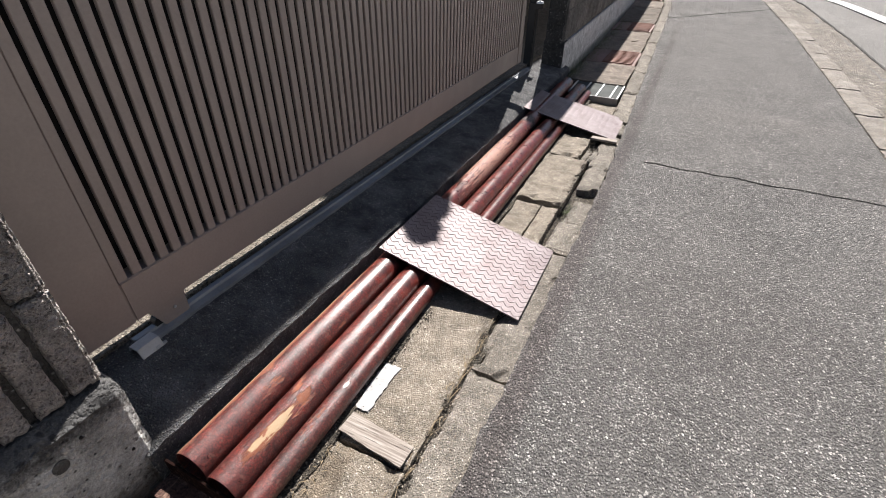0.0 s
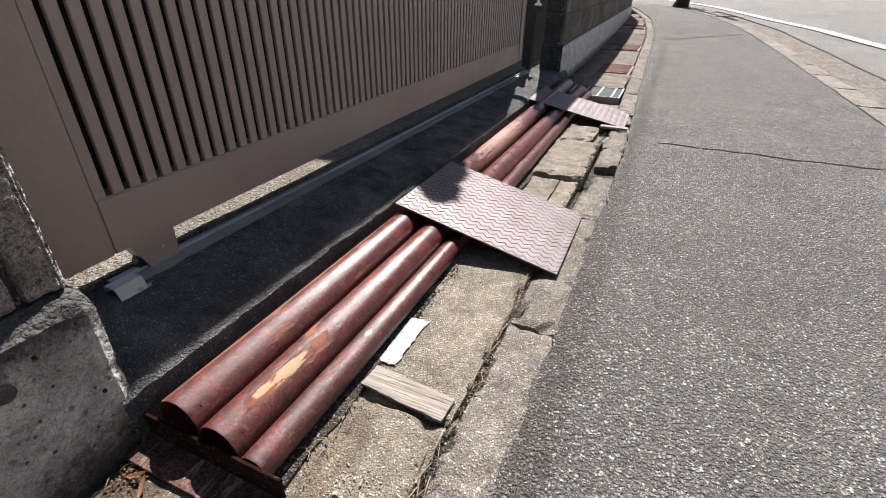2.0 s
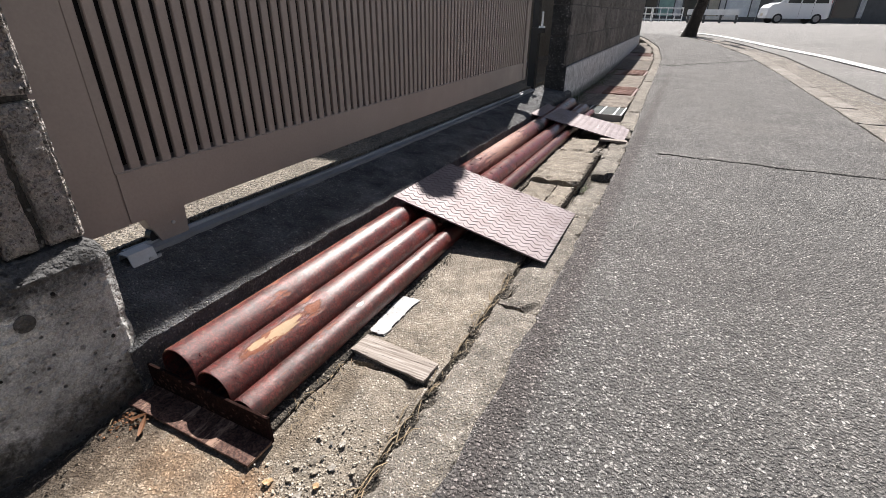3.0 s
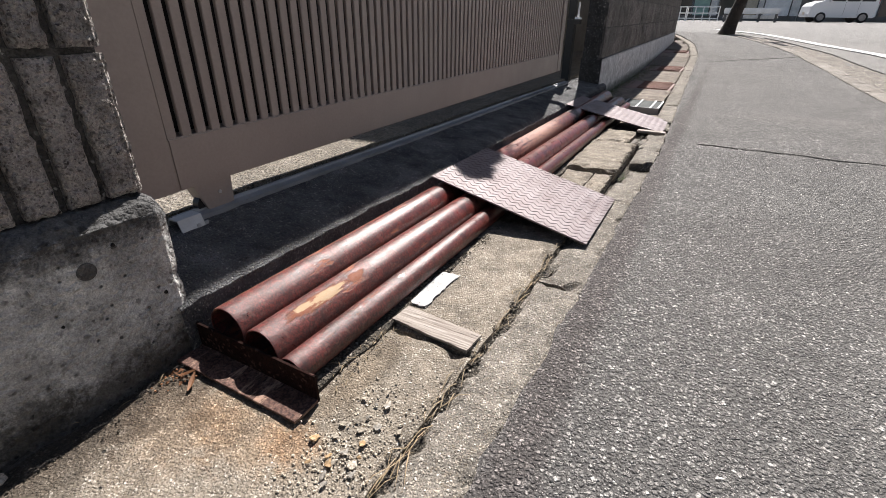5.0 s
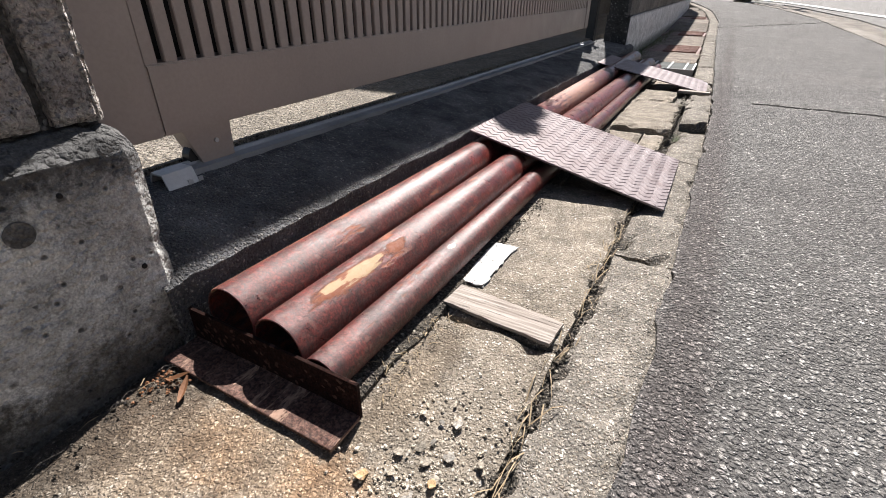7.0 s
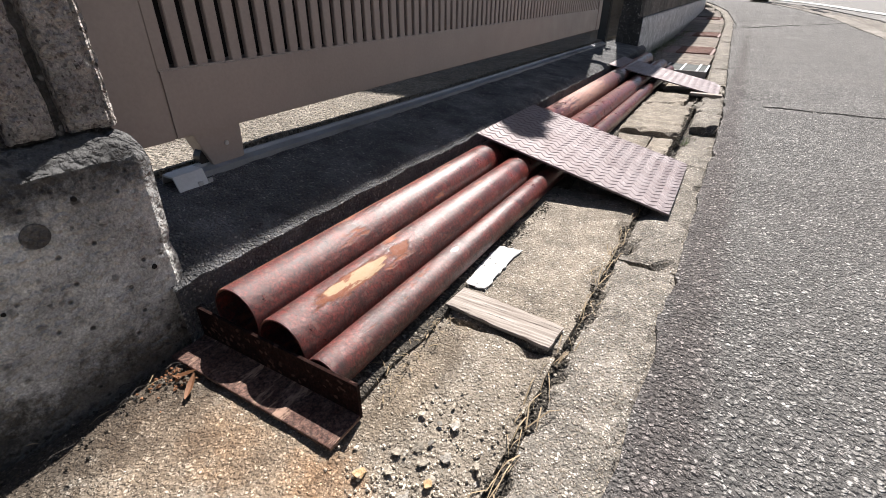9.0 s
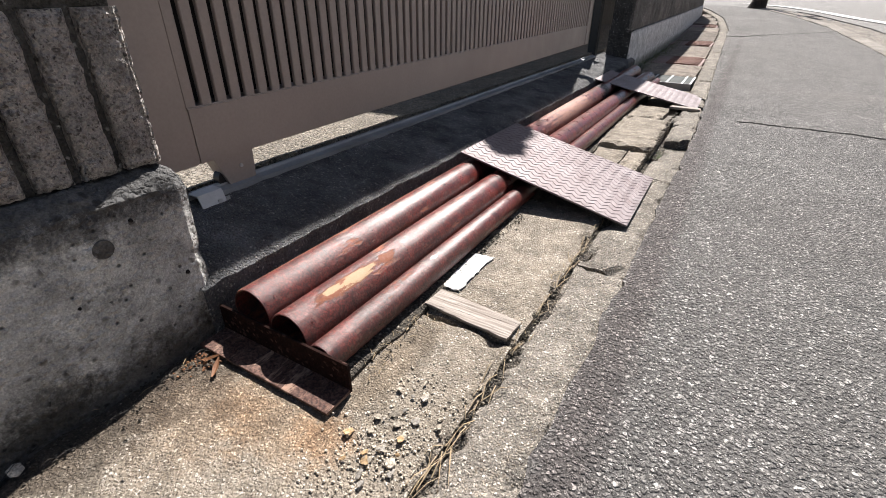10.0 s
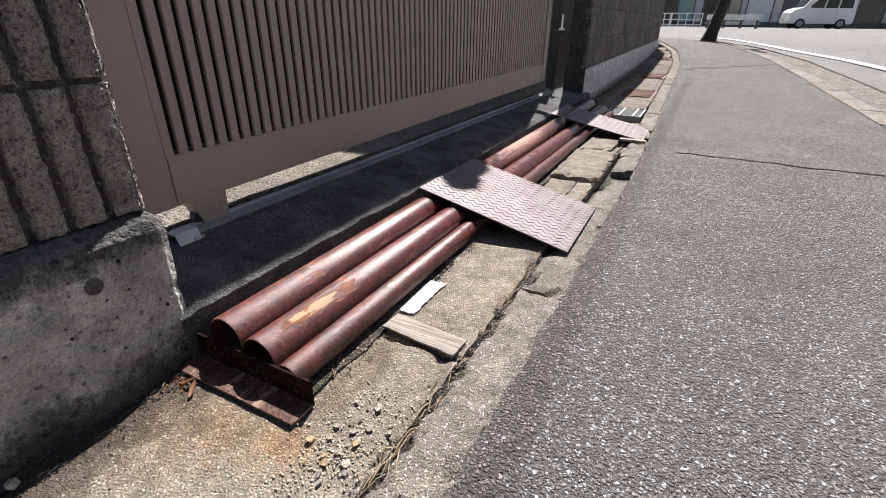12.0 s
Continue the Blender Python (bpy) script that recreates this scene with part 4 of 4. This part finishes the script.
bm = slab((-0.487, 0.517, 0.001), (0.05, 0.003, 0), (0.002, 0.155, 0), (0, 0, 1), 10, 30, 0.0006, 0.001, 0.003, 5, 0.014, 45)
tagged(part("paper_scrap", bm, FABRIC), "torn strip of white sheet stuck beside the pipe", "scrap")
bm = bmesh.new()
box(bm, -0.335, -0.2, 2.49, 2.53, -0.02, -0.008, 0.002)
tagged(part("wood_strip", bm, TIMBER), "pale wooden packing strip under the far plate", "wood strip")
rng = random.Random(11)


def stone(bm, p, r, rng):
    s = bmesh.ops.create_icosphere(bm, subdivisions=1, radius=r)
    sc = Vector((rng.uniform(0.8, 1.5), rng.uniform(0.6, 1.1), rng.uniform(0.22, 0.42)))
    q = Euler((rng.uniform(-0.4, 0.4), rng.uniform(-0.4, 0.4), rng.uniform(0, 6.3))).to_matrix()
    for v in s["verts"]:
        c = v.co * (1 + rng.uniform(-0.22, 0.22))
        v.co = q @ Vector((c.x * sc.x, c.y * sc.y, c.z * sc.z)) + Vector(p)


for k in range(34):
    bm = bmesh.new()
    x, y = rng.gauss(-0.357, 0.025), rng.gauss(0.19, 0.045)
    r = rng.choice((0.0025, 0.0035, 0.0045, 0.0055, 0.0072))
    stone(bm, (0, 0, 0), r, rng)
    o = tagged(part("pebble", bm, (PEBBLE, GRAVEL, PEBBLE, GRAVEL, OCHRE)[k % 5]), ("small pale loose stone on the concrete lid", "small grey loose stone on the concrete lid", "small pale loose stone on the concrete lid", "small grey loose stone on the concrete lid", "small ochre loose stone on the concrete lid")[k % 5], "stone", "loose stones")
    o.location = (min(x, -0.302), y, 0.002)


def scatter(name, label, cat, area, count, r0, r1, z, mat, seed):
    rr = random.Random(seed)
    me_v, me_f = [], []
    for _ in range(count):
        x, y = area(rr)
        r = rr.uniform(r0, r1)
        a = rr.uniform(0, 6.3)
        b = len(me_v)
        zz = z(x, y)
        for i in range(5):
            q = a + i * 1.2566
            f = rr.uniform(0.7, 1.2)
            me_v.append((x + r * f * math.cos(q), y + r * f * math.sin(q), zz - 0.001))
        for i in range(3):
            q = a + 0.5 + i * 2.094
            me_v.append((x + r * 0.6 * math.cos(q), y + r * 0.6 * math.sin(q), zz + r * rr.uniform(0.25, 0.55)))
        me_f += [(b, b + 1, b + 5), (b + 1, b + 2, b + 5), (b + 2, b + 6, b + 5), (b + 2, b + 3, b + 6), (b + 3, b + 7, b + 6), (b + 3, b + 4, b + 7), (b + 4, b, b + 7), (b, b + 5, b + 7), (b + 5, b + 6, b + 7)]
    me = bpy.data.meshes.new(name)
    me.from_pydata(me_v, [], me_f)
    me.materials.append(mat)
    return tagged(new(name, me), label, cat, kind="stuff")


def weighted(x0, x1, y0, y1):
    return lambda r: (r.uniform(x0, x1), r.uniform(y0, y1))


scatter("crumbs", "crumbled concrete grit on the near lid", "grit", lambda r: (min(-0.302, r.gauss(-0.352, 0.035)), r.gauss(0.17, 0.07)), 420, 0.0008, 0.0028, lambda x, y: -0.001, PEBBLE, 1)
scatter("joint_grit", "grit in the joint between lids and kerb", "grit", lambda r: (r.gauss(-0.292, 0.006), r.uniform(-0.4, 2.4)), 900, 0.001, 0.0045, lambda x, y: -0.011, SOIL, 2)
scatter("pipe_grit", "dark grit along the narrow pipe", "grit", lambda r: (-0.476 - 0.008 * r.random() + abs(r.gauss(0, 0.012)), r.uniform(0.25, 0.98)), 260, 0.001, 0.003, lambda x, y: 0.0, SOIL, 3)
scatter("plinth_grit", "dark grit along the foot of the plinth", "grit", lambda r: (-0.716 + abs(r.gauss(0, 0.025)), r.uniform(-0.4, 0.2)), 420, 0.0008, 0.0025, lambda x, y: 0.0, SOIL, 4)


def straws(name, label, area, count, l0, l1, z, mat, seed, flat=0.25, spread=0.9):
    rr = random.Random(seed)
    bm = bmesh.new()
    for _ in range(count):
        x, y = area(rr)
        a, L, w = rr.gauss(1.57, spread) + (3.14 if rr.random() < 0.5 else 0), rr.uniform(l0, l1), rr.uniform(0.0004, 0.0009)
        lean = rr.uniform(0.0, flat)
        d = Vector((math.cos(a), math.sin(a), lean)).normalized()
        s = Vector((-d.y, d.x, 0)) * w
        p = Vector((x, y, z + 0.001))
        mid = p + d * L * 0.5 + Vector((0, 0, L * rr.uniform(0.05, 0.25)))
        q = p + d * L
        v = [bm.verts.new(c) for c in (p - s, p + s, mid + s, mid - s, q)]
        bm.faces.new(v[:4])
        bm.faces.new((v[3], v[2], v[4]))
    return tagged(part(name, bm, mat), label, "dry grass", kind="stuff")


straws("joint_straw", "dry straw caught in the joint by the kerb", lambda r: (r.gauss(-0.291, 0.006), r.uniform(-0.1, 1.0)), 110, 0.015, 0.07, -0.012, STRAW, 5, 0.14, 0.3)
straws("pipe_straw", "dry twigs beside the narrow pipe", lambda r: (r.gauss(-0.455, 0.012), r.uniform(0.25, 0.43)), 50, 0.006, 0.02, 0.001, STRAW, 6, 0.5)
straws("plinth_straw", "dry straw along the plinth foot", lambda r: (r.gauss(-0.69, 0.02), r.gauss(0.1, 0.05)), 4, 0.015, 0.03, 0.002, STRAW, 7, 0.06)
straws("far_weeds", "green weeds at the foot of the far wall", lambda r: (wall_face(4) + 0.02 + abs(r.gauss(0, 0.045)), 3.6 + 3.9 * r.random() ** 1.5), 1700, 0.015, 0.06, -0.02, MOSS, 8, 1.2)
straws("kerb_weeds", "small weeds by the broken lid", lambda r: (r.gauss(-0.268, 0.012), r.gauss(1.72, 0.03)), 60, 0.01, 0.03, -0.045, MOSS, 9, 1.2)
bm = bmesh.new()
stone(bm, (0, 0, 0), 0.011, random.Random(3))
o = tagged(part("pebble", bm, PEBBLE), "pale rounded stone at the foot of the plinth", "stone", "loose stones")
o.location = (-0.704, -0.078, 0.003)
scatter("leaf_litter", "crumbled pale leaf litter by the plinth corner", "litter", lambda r: (r.gauss(-0.685, 0.012), r.gauss(0.15, 0.02)), 60, 0.001, 0.003, lambda x, y: 0.001, DEADLEAF, 12)
straws("plinth_twigs", "fine dry twigs along the foot of the plinth", lambda r: (r.gauss(-0.7, 0.012), r.uniform(-0.12, 0.15)), 30, 0.015, 0.05, 0.001, BARK, 13, 0.04, 0.2)
for k, (x, y, a) in enumerate([(-0.668, 0.16, 0.5), (-0.645, 0.15, 2.1)]):
    bm = bmesh.new()
    rows = []
    for i in range(7):
        t = i / 6
        w = 0.006 * math.sin(3.14 * (0.08 + 0.86 * t))
        rows.append([bm.verts.new((0.03 * t - 0.015, s * w * 0.7, 0.002 + 0.012 * t * t + 0.5 * w * abs(s))) for s in (-1, 0, 1)])
    for p, q in zip(rows, rows[1:]):
        for i in range(2):
            bm.faces.new((p[i], p[i + 1], q[i + 1], q[i]))
    o = tagged(part("dead_leaf", bm, DEADLEAF), "curled brown dead leaf beside the angle", "leaf", "dead leaves")
    o.location, o.rotation_euler = (x, y, 0.002), (0, 0, a)

# ---- the street beyond ----
tree = empty("street_tree", "dark leaning street tree trunk at the kerb", "tree", at=(-0.1, 12.0, 0.15))
bm = bmesh.new()
rings = []
for i in range(15):
    t = i / 14
    z = 2.7 * t
    r = 0.115 - 0.03 * t + 0.05 * math.exp(-z * 8)
    cx = 0.13 * z + 0.05 * math.sin(z * 2)
    rings.append([(cx + r * (1 + 0.16 * noise.noise((a, z * 1.3, 0))) * math.cos(a * 0.5236), r * (1 + 0.16 * noise.noise((a, z * 1.3, 4))) * math.sin(a * 0.5236), z) for a in range(12)])
loft(bm, rings)
part("trunk", bm, BARK, tree, smooth=True)
for k in range(4):
    a = k * 1.6 + 0.3
    bm = bmesh.new()
    tube(bm, (0.34, 0, 2.3 + 0.08 * k), (0.36 + 0.22 * math.cos(a), 0.22 * math.sin(a), 2.75 + 0.08 * k), 0.05, 0.04, 9)
    part("limb", bm, BARK, tree, "sawn-off limb")
straws("tree_weeds", "weeds round the foot of the street tree", lambda r: (r.gauss(0.05, 0.2), r.gauss(11.85, 0.08)), 220, 0.05, 0.16, 0.15, MOSS, 10, 1.5)


def van(label, m):
    ob = empty("van", label, "van")
    ob.matrix_world = m
    # side outline from tail (x = 0) to nose (x = 3.4)
    side = [(0.0, 0.32), (0.0, 0.9), (0.06, 1.5), (0.2, 1.78), (0.5, 1.83), (1.6, 1.84), (2.2, 1.79), (2.5, 1.55), (2.8, 1.16), (3.2, 1.04), (3.36, 0.86), (3.4, 0.4), (3.3, 0.28), (0.1, 0.26)]
    bm = bmesh.new()
    loft(bm, [[(x, w, z if abs(w) < 0.7 else 0.26 + (z - 0.26) * 0.985) for x, z in side] for w in (-0.735, -0.69, 0.69, 0.735)])
    part("body", bm, CARWHITE, ob)
    for s in (-1, 1):
        y = s * 0.737
        for name, pts in (("side_window", [(0.2, 1.12), (0.24, 1.6), (0.88, 1.65), (0.9, 1.12)]), ("side_window", [(0.98, 1.12), (0.97, 1.65), (1.6, 1.66), (1.62, 1.12)]), ("side_window", [(1.7, 1.12), (1.68, 1.66), (2.05, 1.62), (2.5, 1.14)])):
            bm = bmesh.new()
            loft(bm, [[(x, yy, z) for x, z in pts] for yy in (y - 0.006 * s, y + 0.004 * s)])
            part(name, bm, GLASSDARK, ob)
        for x in (0.6, 2.75):
            bm = bmesh.new()
            tube(bm, (x, s * 0.6, 0.275), (x, s * 0.745, 0.275), 0.28, 0.275, 24)
            w = part("wheel", bm, RUBBER, ob, "black tyre")
            bm = bmesh.new()
            tube(bm, (x, s * 0.74, 0.275), (x, s * 0.752, 0.275), 0.185, 0.17, 20)
            part("rim", bm, ZINC, w, "grey rim")
        part("headlight", block(3.12, 3.37, s * 0.72 - 0.12 * (s > 0), s * 0.72 + 0.12 * (s < 0), 0.7, 0.86, 0.02), LAMPCLEAR, ob)
        part("tail_light", block(-0.012, 0.05, s * 0.72 - 0.08 * (s > 0), s * 0.72 + 0.08 * (s < 0), 0.8, 1.3, 0.01), LAMPRED, ob)
        part("door_line", block(1.645, 1.655, y - 0.003, y + 0.003, 0.4, 1.7), SHOPDARK, ob)
        part("door_line", block(0.935, 0.945, y - 0.003, y + 0.003, 0.4, 1.7), SHOPDARK, ob)
        part("mirror", block(2.45, 2.55, s * 0.74, s * 0.9, 1.1, 1.25, 0.02), CARWHITE, ob)
    bm = bmesh.new()
    loft(bm, [[(2.23, y, 1.76), (2.5, y, 1.54), (2.79, y, 1.17), (2.81, y, 1.19), (2.52, y, 1.56), (2.25, y, 1.78)] for y in (-0.64, 0.64)])
    part("windscreen", bm, GLASSDARK, ob)
    part("bumper", block(3.28, 3.43, -0.7, 0.7, 0.3, 0.52, 0.04), CARWHITE, ob)
    part("number_plate", block(3.43, 3.44, -0.16, 0.16, 0.42, 0.56), SHOPTAN, ob, "plain yellowish plate")
    return ob


van("white boxy van standing across the road", pose(6.95, 39.4, 0.175, 0, 0, 180 + 14))

# frontages across the road
front = empty("shop_row", "row of low grey and tan shop fronts across the road", "building")
part("wall", block(-11, 26, 46.0, 52, 0.1, 6.0), SHOPGREY, front)
part("plinth", block(-11, 26, 45.9, 45.999, 0.1, 0.5, 0.01), SHOPDARK, front)
part("roof", block(-11.3, 26.3, 45.5, 52.3, 6.0, 6.2, 0.02), SHOPDARK, front)
for x0, x1, mat, nm in [(-8, -5.4, SHOPTAN, "shutter"), (-4.9, -3.2, GLASSDARK, "window"), (-3.0, -1.9, GREENBOX, "poster_panel"), (-1.2, 0.2, GLASSDARK, "window"), (0.6, 1.3, SHOPTAN, "door"), (1.8, 3.4, WHITE, "panel"), (4.0, 5.0, SHOPDARK, "door"), (5.4, 6.4, SHOPTAN, "shutter"), (6.8, 8.0, SHOPTAN, "shutter"), (8.6, 10.0, GLASSDARK, "window"), (10.4, 13.5, SHOPDARK, "opening"), (14, 17, GLASSDARK, "window")]:
    o = part(nm, block(x0, x1, 45.94, 46.05, 0.5 if nm in ("window", "poster_panel", "panel") else 0.15, 2.7, 0.01), mat, front)
    part("frame", block(x0 - 0.08, x0, 45.9, 46.04, 0.15, 2.8, 0.01), SHOPDARK if mat is not SHOPDARK else SHOPGREY, o)
    part("frame", block(x1, x1 + 0.08, 45.9, 46.04, 0.15, 2.8, 0.01), SHOPDARK if mat is not SHOPDARK else SHOPGREY, o)
part("fascia", block(-11, 26, 45.7, 45.95, 2.8, 3.4, 0.02), SHOPTAN, front)

for n0, (x0, x1, y) in enumerate([(-4.2, -2.75, 36.5), (-2.65, -0.9, 36.2)]):
    f = empty("white_fence", "white metal fence panel at the far pavement", "fence", "far fences")
    for z in (0.3, 0.6, 0.95):
        part("rail", block(x0, x1, y - 0.02, y + 0.02, z, z + 0.06, 0.01), WHITE, f)
    x = x0
    while x <= x1 + 0.01:
        part("post", block(x - 0.03, x + 0.03, y - 0.03, y + 0.03, 0.17, 1.02, 0.01), WHITE, f)
        x += (x1 - x0) / 4
barrier = empty("roadside_barrier", "long white box barrier on dark feet", "barrier")
part("beam", block(-0.6, 2.1, 34.0, 34.25, 0.6, 0.9, 0.03), WHITE, barrier)
part("beam", block(-0.6, 2.1, 34.02, 34.22, 0.36, 0.54, 0.03), SHOPGREY, barrier)
for x in (-0.5, 0.35, 1.2, 2.0):
    part("foot", block(x - 0.06, x + 0.06, 33.95, 34.3, 0.175, 0.61, 0.02), SHOPDARK, barrier)
bm = bmesh.new()
tube(bm, (10.3, 36, 0.17), (10.3, 36, 3.2), 0.12, 0.12, 14)
pole = tagged(part("red_pole", bm, RED), "red painted post beside the far frontage", "post")
